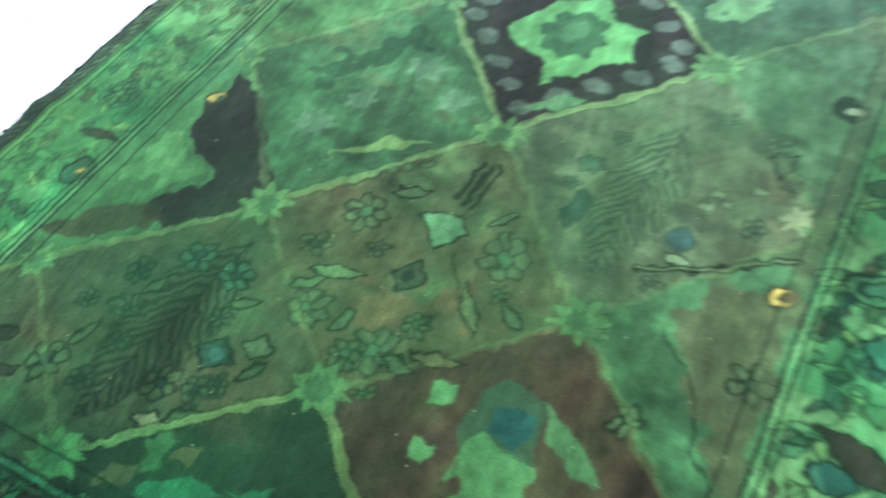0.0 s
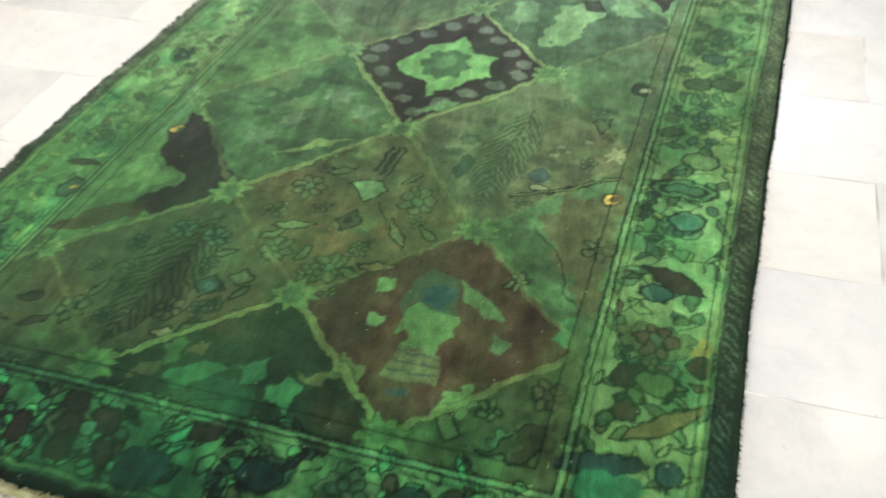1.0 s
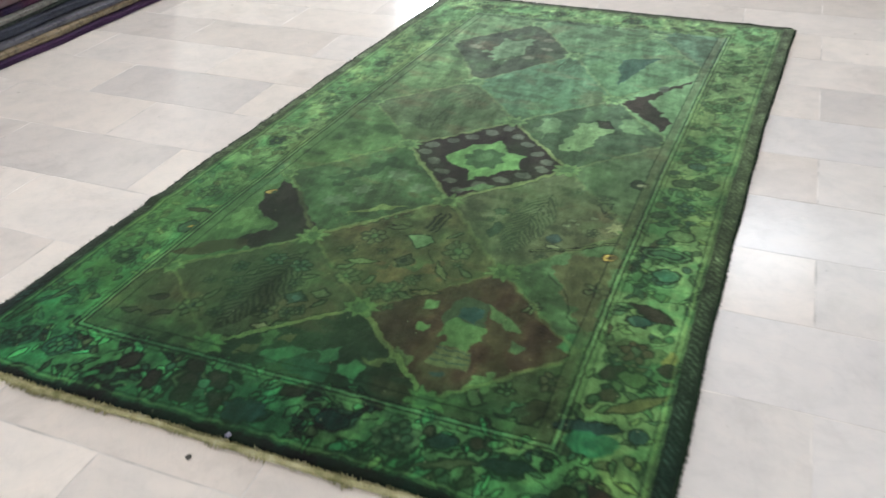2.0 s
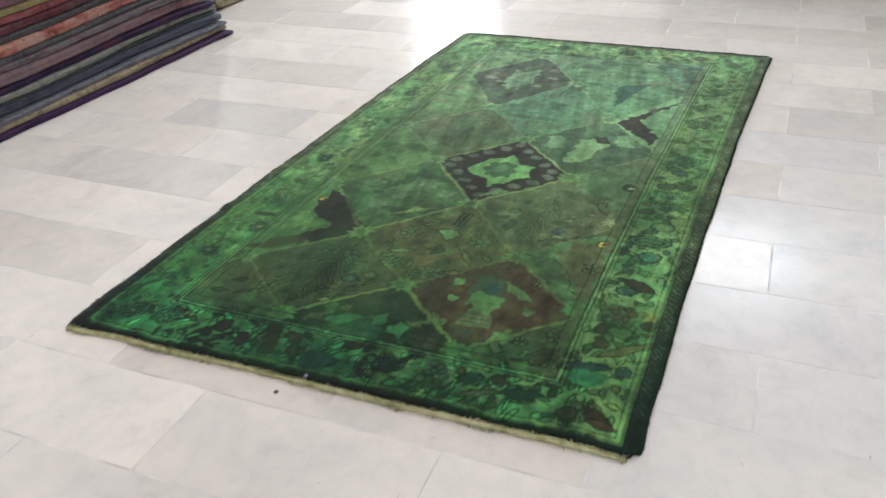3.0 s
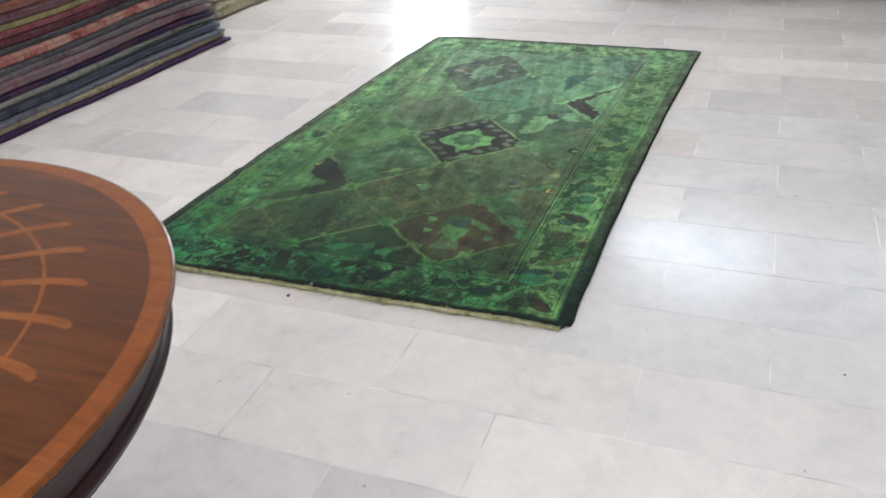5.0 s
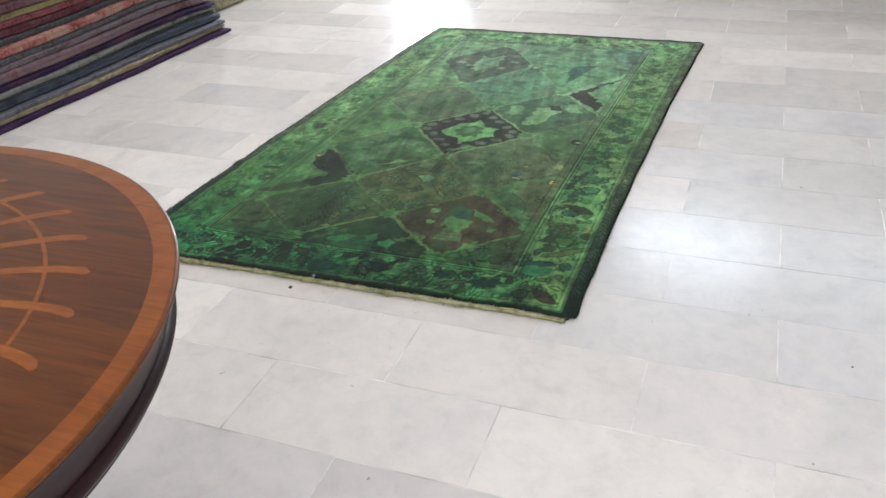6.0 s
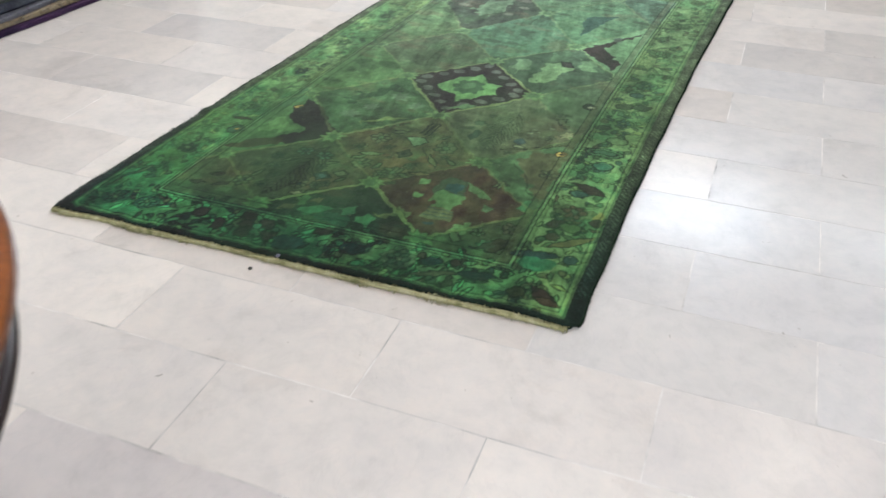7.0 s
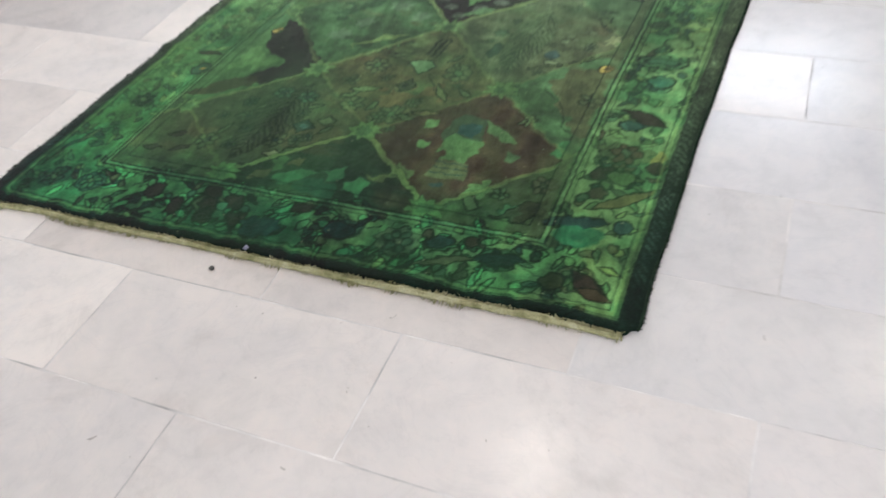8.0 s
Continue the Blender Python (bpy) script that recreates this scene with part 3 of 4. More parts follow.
# left olive lozenge with a dark feather and flowers
shape([(-0.21, 0.60), (-0.36, 0.46), (-0.28, 0.36), (-0.20, 0.27), (-0.14, 0.36)], (54, 74, 46), 0.4, None, 0.05)
feather(-0.205, 0.412, 0.31, 0.135, 83, (56, 74, 46), (22, 38, 25), 15)
for cu, cv, r, c in ((-0.237, 0.517, 0.028, (58, 112, 74)), (-0.17, 0.512, 0.026, (58, 112, 74)), (-0.154, 0.337, 0.024, (78, 104, 62)), (-0.315, 0.303, 0.03, (78, 112, 66)), (-0.30, 0.46, 0.022, (46, 84, 56))):
    rosette(cu, cv, r, 6, c, (40, 72, 60), cv * 9)
shape([(-0.15, 0.397), (-0.118, 0.428), (-0.088, 0.40), (-0.118, 0.368)], (40, 78, 60), 0.9, INK)
oval(-0.115, 0.40, 0.012, 0.010, (56, 104, 86), 0, 1, None)
shape([(-0.095, 0.43), (-0.072, 0.455), (-0.05, 0.435), (-0.072, 0.412)], (86, 118, 72), 0.9, INK)
shape([(-0.155, 0.288), (-0.135, 0.305), (-0.112, 0.30), (-0.13, 0.284)], (124, 140, 92), 0.9, INK)
# tan garden lozenge
shape([(0.04, 0.50), (0.18, 0.60), (0.10, 0.62), (-0.02, 0.55)], (104, 94, 52), 0.55, None, 0.08)
for cu, cv, r in ((-0.069, 0.678, 0.032), (0.142, 0.686, 0.038), (0.058, 0.495, 0.034), (-0.051, 0.511, 0.030), (0.03, 0.47, 0.024), (0.09, 0.545, 0.020)):
    rosette(cu, cv, r, 7, (80, 112, 64), (72, 118, 66), cv * 7, (34, 54, 32))
shape([(0.005, 0.70), (0.045, 0.722), (0.075, 0.695), (0.045, 0.66)], (84, 138, 82), 0.9, INK)
for k in range(3):
    stroke([(0.028 + 0.014 * k, 0.742), (0.034 + 0.014 * k, 0.825)], 0.0075, (36, 50, 34), 0.95)
shape([(0.04, 0.635), (0.066, 0.607), (0.04, 0.578), (0.012, 0.605)], (54, 74, 46), 0.9, INK)
oval(0.04, 0.607, 0.011, 0.012, (36, 54, 36), 0, 1, None)
leaf(-0.05, 0.575, 0.075, 0.024, 12, (88, 128, 70))
leaf(0.136, 0.595, 0.085, 0.020, -58, (92, 120, 66))
leaf(0.137, 0.515, 0.07, 0.020, 8, (110, 118, 66))
stroke([(0.075, 0.66), (0.10, 0.63), (0.115, 0.60)], 0.003, INK, 0.8)
for k in range(5):
    oval(-0.12 + 0.022 * k, 0.725 + 0.017 * k, 0.010, 0.007, (70, 110, 60), 30, 1, INK, 0.5)
for cu, cv, r in ((-0.02, 0.63, 0.018), (0.165, 0.63, 0.016), (-0.10, 0.60, 0.020), (0.08, 0.44, 0.016)):
    rosette(cu, cv, r, 5, (78, 108, 60), (60, 96, 56), cv * 11, (42, 64, 38))
for cu, cv, turn in ((0.11, 0.74, 50), (-0.03, 0.735, 20), (0.19, 0.61, -40), (0.0, 0.515, 70), (0.10, 0.49, -10), (-0.075, 0.545, 40)):
    leaf(cu, cv, 0.05, 0.018, turn, (80, 116, 66))
for cu, cv, r in ((-0.28, 0.41, 0.020), (-0.25, 0.36, 0.016), (-0.105, 0.345, 0.020), (-0.145, 0.45, 0.018), (-0.085, 0.365, 0.014), (-0.335, 0.40, 0.018), (-0.255, 0.30, 0.018)):
    rosette(cu, cv, r, 6, (62, 94, 58), (40, 70, 56), cv * 13, (30, 50, 32))
for cu, cv, turn in ((-0.26, 0.45, 60), (-0.13, 0.48, 20), (-0.10, 0.315, 35), (-0.30, 0.35, 80), (-0.06, 0.40, 65)):
    leaf(cu, cv, 0.045, 0.016, turn, (72, 104, 60))
for cu, cv, r in ((0.33, 0.72, 0.016), (0.42, 0.86, 0.016), (0.17, 0.84, 0.014), (0.40, 1.02, 0.018), (0.33, 1.04, 0.016), (0.20, 0.95, 0.014), (0.44, 0.95, 0.014)):
    rosette(cu, cv, r, 5, (82, 112, 70), (62, 92, 60), cv * 9, (48, 72, 46))
# big feather lozenge
feather(0.262, 0.86, 0.30, 0.105, 86, (86, 118, 72), (46, 70, 46), 15)
oval(0.195, 0.80, 0.014, 0.030, (48, 84, 62), 0, 0.9, INK, 0.4)
star(0.185, 0.885, 0.022, (62, 96, 62), 6, 0.4, line=INK)
oval(0.341, 0.807, 0.019, 0.022, (46, 84, 76), 0, 0.9, INK, 0.3)
leaf(0.352, 0.768, 0.055, 0.022, -20, (112, 142, 92))
for cu, cv in ((0.355, 0.905), (0.372, 0.888), (0.345, 0.88), (0.404, 0.929)):
    shape([(cu - 0.009, cv - 0.007), (cu + 0.009, cv - 0.007), (cu + 0.009, cv + 0.007), (cu - 0.009, cv + 0.007)], (104, 136, 88), 0.9, INK, la=0.4)
star(0.465, 0.897, 0.026, (122, 146, 92), 6, 0.6)
oval(0.472, 1.123, 0.022, 0.026, (44, 62, 42), 0, 1, INK)
oval(0.477, 1.123, 0.010, 0.012, (124, 146, 104), 0, 1, None)
shape([(0.39, 0.99), (0.43, 1.01), (0.42, 0.96)], (70, 100, 62), 0.7, INK)
# right half lozenge, green above and tan below
shape([(0.40, 0.765), (0.375, 0.67), (0.46, 0.53), (0.505, 0.49), (0.505, 0.78)], (86, 98, 58), 0.85, None, 0.035)
stroke([(0.37, 0.66), (0.42, 0.60), (0.45, 0.53), (0.50, 0.48)], 0.003, INK, 0.7)
rosette(0.483, 0.635, 0.028, 5, (84, 112, 68), (62, 104, 62))
stroke([(0.30, 0.735), (0.37, 0.765), (0.43, 0.80), (0.49, 0.83)], 0.008, (96, 128, 72), 0.8, INK)
oval(0.484, 0.767, 0.016, 0.014, (196, 158, 48), 20, 1, INK)
oval(0.487, 0.768, 0.010, 0.008, (92, 58, 26), 20, 1, None)
rosette(0.372, 0.535, 0.02, 5, (96, 136, 78), (60, 100, 60))
# black half lozenge with a stepped green bird-like ground
shape([(-0.436, 0.85), (-0.428, 0.80), (-0.448, 0.765), (-0.426, 0.731), (-0.415, 0.70), (-0.362, 0.671), (-0.315, 0.646), (-0.33, 0.61), (-0.375, 0.578), (-0.372, 0.545), (-0.323, 0.541), (-0.232, 0.612), (-0.224, 0.668), (-0.36, 0.80)], (44, 42, 38), 1.0, None, 0.016)
shape([(-0.50, 0.455), (-0.44, 0.525), (-0.37, 0.57), (-0.33, 0.54), (-0.42, 0.47)], (70, 68, 40), 0.85, None, 0.02)
shape([(-0.50, 0.95), (-0.445, 0.86), (-0.47, 0.76), (-0.51, 0.77)], (66, 124, 72), 0.8, None, 0.03)
shape([(-0.44, 0.70), (-0.36, 0.66), (-0.34, 0.63), (-0.42, 0.59), (-0.48, 0.58)], (92, 156, 78), 0.6, None, 0.04)
oval(-0.433, 0.782, 0.018, 0.012, (168, 148, 52), 20, 1, INK)
oval(-0.425, 0.78, 0.010, 0.009, (56, 84, 50), 20, 1, None)
# green lozenge with pale blooms
shape([(-0.27, 0.90), (-0.16, 0.94), (-0.05, 0.83), (-0.12, 0.78)], (58, 98, 56), 0.7, None, 0.06)
shape([(-0.34, 0.90), (-0.30, 0.86), (-0.17, 1.03), (-0.20, 1.07)], (36, 72, 44), 0.7, None, 0.05)
for cu, cv, r in ((-0.25, 0.80, 0.035), (-0.15, 0.97, 0.04), (-0.07, 0.92, 0.03), (-0.21, 0.87, 0.03)):
    star(cu, cv, r, (90, 132, 92), 7, 0.4, cv * 9, alpha=0.55)
shape([(-0.19, 0.74), (-0.09, 0.80), (-0.05, 0.83), (-0.12, 0.815)], (106, 148, 70), 0.8, None, 0.015)
# dark middle medallion
for k in range(18):
    f = (k % 18) / 18 * 4
    e, w = int(f), f - int(f)
    c4 = [(0.032, 0.945), (0.225, 1.145), (0.032, 1.335), (-0.165, 1.145)]
    (ax, ay), (bx, by) = c4[e], c4[(e + 1) % 4]
    oval(ax + (bx - ax) * w, ay + (by - ay) * w, 0.021, 0.016, (84, 104, 84), 0, 0.85, None)
shape([(-0.08, 1.115), (-0.045, 1.165), (-0.035, 1.205), (0.0, 1.21), (0.028, 1.25), (0.068, 1.21), (0.09, 1.175), (0.14, 1.185), (0.128, 1.14), (0.15, 1.105), (0.10, 1.08), (0.085, 1.035), (0.035, 1.01), (0.005, 1.06), (-0.035, 1.075)], (86, 156, 74), 1.0, None, 0.014)
star(0.034, 1.132, 0.062, (50, 98, 56), 8, 0.25, 0, 1.05, 0.9)
oval(0.032, 1.138, 0.022, 0.026, (66, 120, 66), 0, 0.9, None)
shape([(0.02, 0.93), (0.10, 0.97), (0.12, 1.0), (0.07, 0.985)], (80, 136, 76), 0.85, None, 0.02)
# lozenges beyond the middle
shape([(0.21, 1.27), (0.27, 1.25), (0.33, 1.42), (0.29, 1.46), (0.23, 1.43)], (96, 148, 82), 0.9, None, 0.03)
shape([(0.285, 1.425), (0.33, 1.43), (0.31, 1.48), (0.27, 1.47)], (50, 54, 42), 0.95, INK)
shape([(0.35, 1.40), (0.42, 1.42), (0.38, 1.52), (0.33, 1.50)], (80, 128, 72), 0.8, None, 0.04)
shape([(0.10, 1.36), (0.16, 1.31), (0.19, 1.42), (0.13, 1.45)], (88, 136, 80), 0.6, None, 0.05)
for k in range(4):
    leaf(-0.21 + 0.02 * k, 1.40, 0.30, 0.11 - 0.02 * k, 80, None, (50, 66, 40), la=0.45)
shape([(0.285, 1.62), (0.36, 1.70), (0.43, 1.79), (0.505, 1.87), (0.45, 1.79), (0.395, 1.715), (0.38, 1.655), (0.41, 1.61), (0.44, 1.56), (0.475, 1.51), (0.465, 1.46), (0.40, 1.52)], (56, 46, 42), 1.0, None, 0.02)
oval(0.40, 1.755, 0.016, 0.022, (78, 96, 78), 0, 0.8, None)
shape([(-0.27, 2.02), (-0.16, 2.06), (-0.14, 1.90), (-0.22, 1.83), (-0.29, 1.88)], (86, 134, 80), 0.9, None, 0.04)
for cu, cv in ((-0.08, 1.98), (-0.10, 2.06), (-0.34, 1.93), (-0.12, 1.88)):
    oval(cu, cv, 0.026, 0.014, (98, 114, 80), 0, 0.7, None)
shape([(0.205, 1.965), (0.335, 2.02), (0.25, 1.745)], (30, 84, 76), 0.95, None, 0.015)
for k in range(6):
    stroke([(0.27, 2.01), (0.24 + 0.018 * k, 2.10)], 0.003, (46, 84, 52), 0.6)
for k in range(4):
    stroke([(0.01 + 0.012 * k, 1.82), (0.022 + 0.012 * k, 1.92)], 0.005, (40, 62, 40), 0.7)
# near half lozenges
for cs, c in (([(-0.105, 0.285), (-0.075, 0.285), (-0.08, 0.25), (-0.10, 0.248)], (74, 128, 66)), ([(-0.065, 0.288), (-0.042, 0.288), (-0.045, 0.262), (-0.066, 0.26)], (104, 110, 60)),
              ([(-0.10, 0.225), (-0.03, 0.262), (0.01, 0.25), (-0.01, 0.222), (-0.06, 0.205)], (62, 136, 80)), ([(0.01, 0.262), (0.06, 0.29), (0.075, 0.255), (0.04, 0.235)], (60, 130, 76)),
              ([(0.08, 0.245), (0.115, 0.255), (0.122, 0.205), (0.085, 0.205)], (72, 150, 86)), ([(0.115, 0.275), (0.165, 0.29), (0.16, 0.252), (0.125, 0.25)], (98, 122, 62)),
              ([(-0.14, 0.24), (-0.105, 0.262), (-0.108, 0.22), (-0.135, 0.215)], (96, 104, 58)), ([(-0.03, 0.215), (0.06, 0.235), (0.07, 0.19), (-0.01, 0.185)], (46, 104, 68))):
    shape(cs, c, 0.85, None, 0.025)
star(0.435, 0.235, 0.03, (60, 112, 66), 6, 0.4, line=INK)
rosette(0.40, 0.285, 0.022, 5, (70, 112, 64), (50, 84, 50))
shape([(0.33, 0.265), (0.355, 0.27), (0.375, 0.235), (0.35, 0.228)], (78, 112, 64), 0.9, INK)
rosette(0.475, 0.33, 0.026, 6, (82, 92, 58), (62, 84, 50))
shape([(0.40, 0.205), (0.49, 0.23), (0.50, 0.30), (0.45, 0.25)], (58, 62, 38), 0.7, INK, 0.03)
for cu, cv in ((-0.40, 0.31), (-0.36, 0.26), (-0.43, 0.25)):
    leaf(cu, cv, 0.05, 0.02, cu * 400, (60, 66, 46))

# lattice bands and the stars on their crossings
FIELD = (WU > -0.50) & (WU < 0.512) & (WV > 0.19) & (WV < 2.275)
for g in (SUM, DIF):
    off = np.abs(g - (np.floor(g / 2) * 2 + 1)) * 0.158
    odd = np.floor(g / 2) * 2 + 1
    ring = np.abs(U - 0.03) / 0.29 + np.abs(V - 1.14) / 0.31 < 1
    if g is SUM:
        clear = np.where((odd == 3) & (B < 1.05), 1.2, np.where((odd == 5) & (B < 2.2), 0.4, 0.32))
    else:
        clear = np.where((odd == 1) & (B < 1.05), 1.2, np.where((odd == 3) & (B < 1.05), 0.75, np.where((odd == -1) & (B < 3.1), 0.62, 0.32)))
    worn = np.minimum(np.clip(2.6 * fbm(U, V, 5, 5, 33) - 0.3, 0.25, 1) * np.where(ring, 0.95, clear), 1.15)
    for wide, tone, force in ((0.0056, (112, 150, 76), 0.8), (0.0020, (92, 124, 64), 0.5)):
        a = (np.clip(0.5 - (off - wide) / 0.003, 0, 1) * force * worn * FIELD)[..., None]
        DYE += (np.array(srgb(*tone)) - DYE) * a
    a = (np.clip(1.1 - np.abs(off - 0.0078) / 0.0022, 0, 1) * 0.45 * worn * FIELD)[..., None]
    DYE += (np.array(srgb(*INK)) - DYE) * a
for i in range(5):
    for j in range(9):
        if (i + j) % 2:
            r = 0.046 if i in (1, 2, 3) else 0.036
            star(LU[i], LV[j], r, (88, 138, 70), 8, 0.42, math.pi / 8 * (i % 2), 0.85, 0.95, INK, 0.35)
            star(LU[i], LV[j], r * 0.5, (62, 108, 60), 8, 0.3, 0, 0.85, 0.8)

# border: light ground full of outlined flowers and leaves
BD = np.maximum(np.maximum(-0.502 - WU, WU - 0.515), np.maximum(0.182 - WV, WV - 2.28))
IN_BORDER = BD > 0
# Ground lighter and yellower rightwards and up the sides, darker green near.
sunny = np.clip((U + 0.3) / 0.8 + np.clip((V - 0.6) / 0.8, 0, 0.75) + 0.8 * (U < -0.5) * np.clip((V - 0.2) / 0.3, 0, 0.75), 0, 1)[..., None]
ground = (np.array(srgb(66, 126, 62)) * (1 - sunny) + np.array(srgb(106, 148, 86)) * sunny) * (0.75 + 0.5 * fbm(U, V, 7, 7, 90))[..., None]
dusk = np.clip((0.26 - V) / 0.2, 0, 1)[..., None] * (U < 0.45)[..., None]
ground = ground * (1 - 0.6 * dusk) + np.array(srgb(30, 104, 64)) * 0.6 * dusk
gold = np.clip((fbm(U, V, 3, 2, 95) - 0.47) * 5, 0, 1)[..., None]
ground = ground * (1 - 0.35 * gold) + np.array(srgb(124, 148, 66)) * 0.35 * gold
emerald = np.clip((fbm(U, V, 12, 12, 97) - 0.44) * 6, 0, 1)[..., None]
ground = ground * (1 - 0.6 * emerald) + np.array(srgb(46, 124, 68)) * 0.6 * emerald
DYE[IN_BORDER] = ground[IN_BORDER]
rng = random.Random(12)
TONES = [(52, 102, 68), (60, 120, 70), (44, 86, 72), (70, 112, 58), (40, 84, 52), (84, 92, 52), (72, 130, 72), (36, 70, 60), (74, 58, 44), (30, 58, 42), (26, 52, 48), (50, 92, 50)]


LIGHTS = [(64, 164, 88), (80, 164, 84), (56, 146, 82), (70, 152, 76), (18, 50, 40), (14, 40, 38), (60, 44, 38)]
TONES += [(112, 164, 82), (122, 158, 76), (88, 152, 78)]


def garland(points, shades, count=12, strength=1.0):
    """Flowers, buds and leaves along one side of the border."""
    for k, (cu, cv) in enumerate(points):
        big = k % 3 == 0
        for _ in range(count):
            a, b = cu + rng.uniform(-0.083, 0.083), cv + rng.uniform(-0.08, 0.08)
            leaf(a, b, rng.uniform(0.024, 0.054), rng.uniform(0.010, 0.021), rng.uniform(0, 180), rng.choice(shades), INK, strength * rng.uniform(0.35, 0.85), strength * (0.92 if cv < 0.5 else 0.68))
        for _ in range(3):
            a, b = cu + rng.uniform(-0.07, 0.07), cv + rng.uniform(-0.07, 0.07)
            stroke([(a, b), (a + rng.uniform(-0.04, 0.04), b + rng.uniform(-0.04, 0.04)), (a + rng.uniform(-0.05, 0.05), b + rng.uniform(-0.05, 0.05))], 0.0025, INK, 0.75 * strength)
        for _ in range(4):
            a, b = cu + rng.uniform(-0.07, 0.07), cv + rng.uniform(-0.07, 0.07)
            oval(a, b, rng.uniform(0.008, 0.016), rng.uniform(0.007, 0.012), rng.choice(TONES), rng.uniform(0, 180), 0.8 * strength, INK, strength * (0.92 if cv < 0.5 else 0.68))
        if big:
            oval(cu, cv, 0.038, 0.030, rng.choice(TONES[:6]), rng.uniform(-20, 20), 0.6 * strength, INK, 0.7 * strength)
            rosette(cu, cv, 0.026, 6, rng.choice(TONES[:12]), (78, 116, 66), rng.uniform(0, 1))


garland([(0.605, 0.10 + 0.105 * k) for k in range(23)], TONES)
garland([(-0.598, 0.10 + 0.105 * k) for k in range(23)], TONES, 12, 0.62)
garland([(-0.49 + 0.105 * k, 0.108) for k in range(10)], LIGHTS, 18)
garland([(-0.49 + 0.105 * k, 2.352) for k in range(10)], TONES)
# blooms of the border that can be told apart
MAROON, RUST = (62, 50, 40), (88, 74, 50)
oval(0.600, 0.827, 0.058, 0.026, (70, 122, 76), 0, 0.7, INK)
oval(0.600, 0.827, 0.040, 0.014, (58, 104, 72), 0, 0.7, INK)
oval(0.613, 0.745, 0.034, 0.022, (46, 108, 78), 0, 0.75, INK)
leaf(0.612, 0.600, 0.115, 0.036, -22, MAROON)
oval(0.59, 0.569, 0.028, 0.020, (42, 96, 82), 0, 0.8, INK)
star(0.601, 0.472, 0.062, (84, 108, 62), 8, 0.25, 0.3, 0.6, 0.75, INK)
rosette(0.601, 0.472, 0.034, 6, RUST, (74, 104, 68))
oval(0.668, 0.468, 0.014, 0.026, (132, 138, 62), 0, 0.9, None)
oval(0.672, 0.438, 0.020, 0.020, MAROON, 0, 1, INK)
oval(0.576, 0.393, 0.026, 0.020, MAROON, 40, 1, INK)
oval(0.612, 0.388, 0.026, 0.020, (82, 124, 64), 0, 1, INK)
oval(0.579, 0.333, 0.020, 0.022, (70, 64, 44), 30, 1, INK)
leaf(0.635, 0.324, 0.135, 0.030, 40, (98, 106, 56))
leaf(0.561, 0.241, 0.13, 0.034, 12, (40, 72, 74))
oval(0.58, 0.205, 0.045, 0.028, (44, 122, 76), 0, 0.9, None)
oval(0.651, 0.243, 0.018, 0.020, (46, 82, 78), 0, 1, INK)
for cu in (0.575, 0.628):
    oval(cu, 1.173, 0.028, 0.022, (58, 76, 52), 0, 0.8, INK)
oval(0.596, 1.273, 0.024, 0.020, (46, 88, 72), 0, 1, INK)
oval(0.551, 0.99, 0.024, 0.014, (54, 72, 50), 0, 0.85, INK)
oval(0.614, 0.914, 0.034, 0.022, (86, 124, 72), 0, 0.8, INK)
for cu, cv in ((-0.178, 0.103), (-0.125, 0.125), (-0.097, 0.077), (-0.189, 0.148), (-0.165, 0.070), (-0.246, 0.09), (0.028, 0.150), (-0.32, 0.12)):
    oval(cu, cv, 0.026, 0.017, MAROON, cu * 300, 0.95, INK)
oval(-0.143, 0.105, 0.014, 0.012, (60, 118, 74), 0, 1, INK)
star(-0.029, 0.078, 0.044, (34, 80, 72), 8, 0.2, 0, 0.8, 1, INK)
oval(0.134, 0.105, 0.034, 0.024, (34, 78, 80), 0, 1, INK)
star(0.255, 0.108, 0.05, (84, 112, 66), 8, 0.2, 0, 0.8, 1, INK)
rosette(0.255, 0.108, 0.03, 6, (60, 96, 60), (78, 96, 60))
oval(0.335, 0.125, 0.026, 0.018, (36, 70, 88), 15, 1, INK)
oval(0.39, 0.138, 0.018, 0.014, (74, 64, 44), 0, 1, INK)
leaf(0.455, 0.110, 0.115, 0.034, 12, (30, 58, 66))
leaf(0.36, 0.082, 0.13, 0.018, 22, (86, 96, 56))
oval(0.565, 0.082, 0.026, 0.020, (70, 84, 44), 50, 1, INK)
leaf(0.632, 0.088, 0.09, 0.034, -38, MAROON)
leaf(0.648, 0.072, 0.06, 0.022, -20, (82, 62, 42))
leaf(-0.625, 0.252, 0.07, 0.02, 70, (70, 100, 56))
leaf(-0.56, 0.64, 0.085, 0.022, 10, (66, 52, 38))
oval(-0.531, 0.567, 0.026, 0.024, (56, 98, 66), 0, 1, INK)
oval(-0.531, 0.567, 0.007, 0.006, (190, 150, 46), 0, 1, None)
shape([(0.52, 2.02), (0.62, 2.10), (0.66, 2.02), (0.60, 1.96)], None, 1, INK)


# guard stripes, outer dark band and the ink lines that run along them
def rail(dist, half, colour, alpha=1.0):
    a = (np.clip(0.5 - (np.abs(dist) - half) / 0.0025, 0, 1) * alpha)[..., None]
    DYE[:] = DYE + (np.array(srgb(*colour)) - DYE) * a


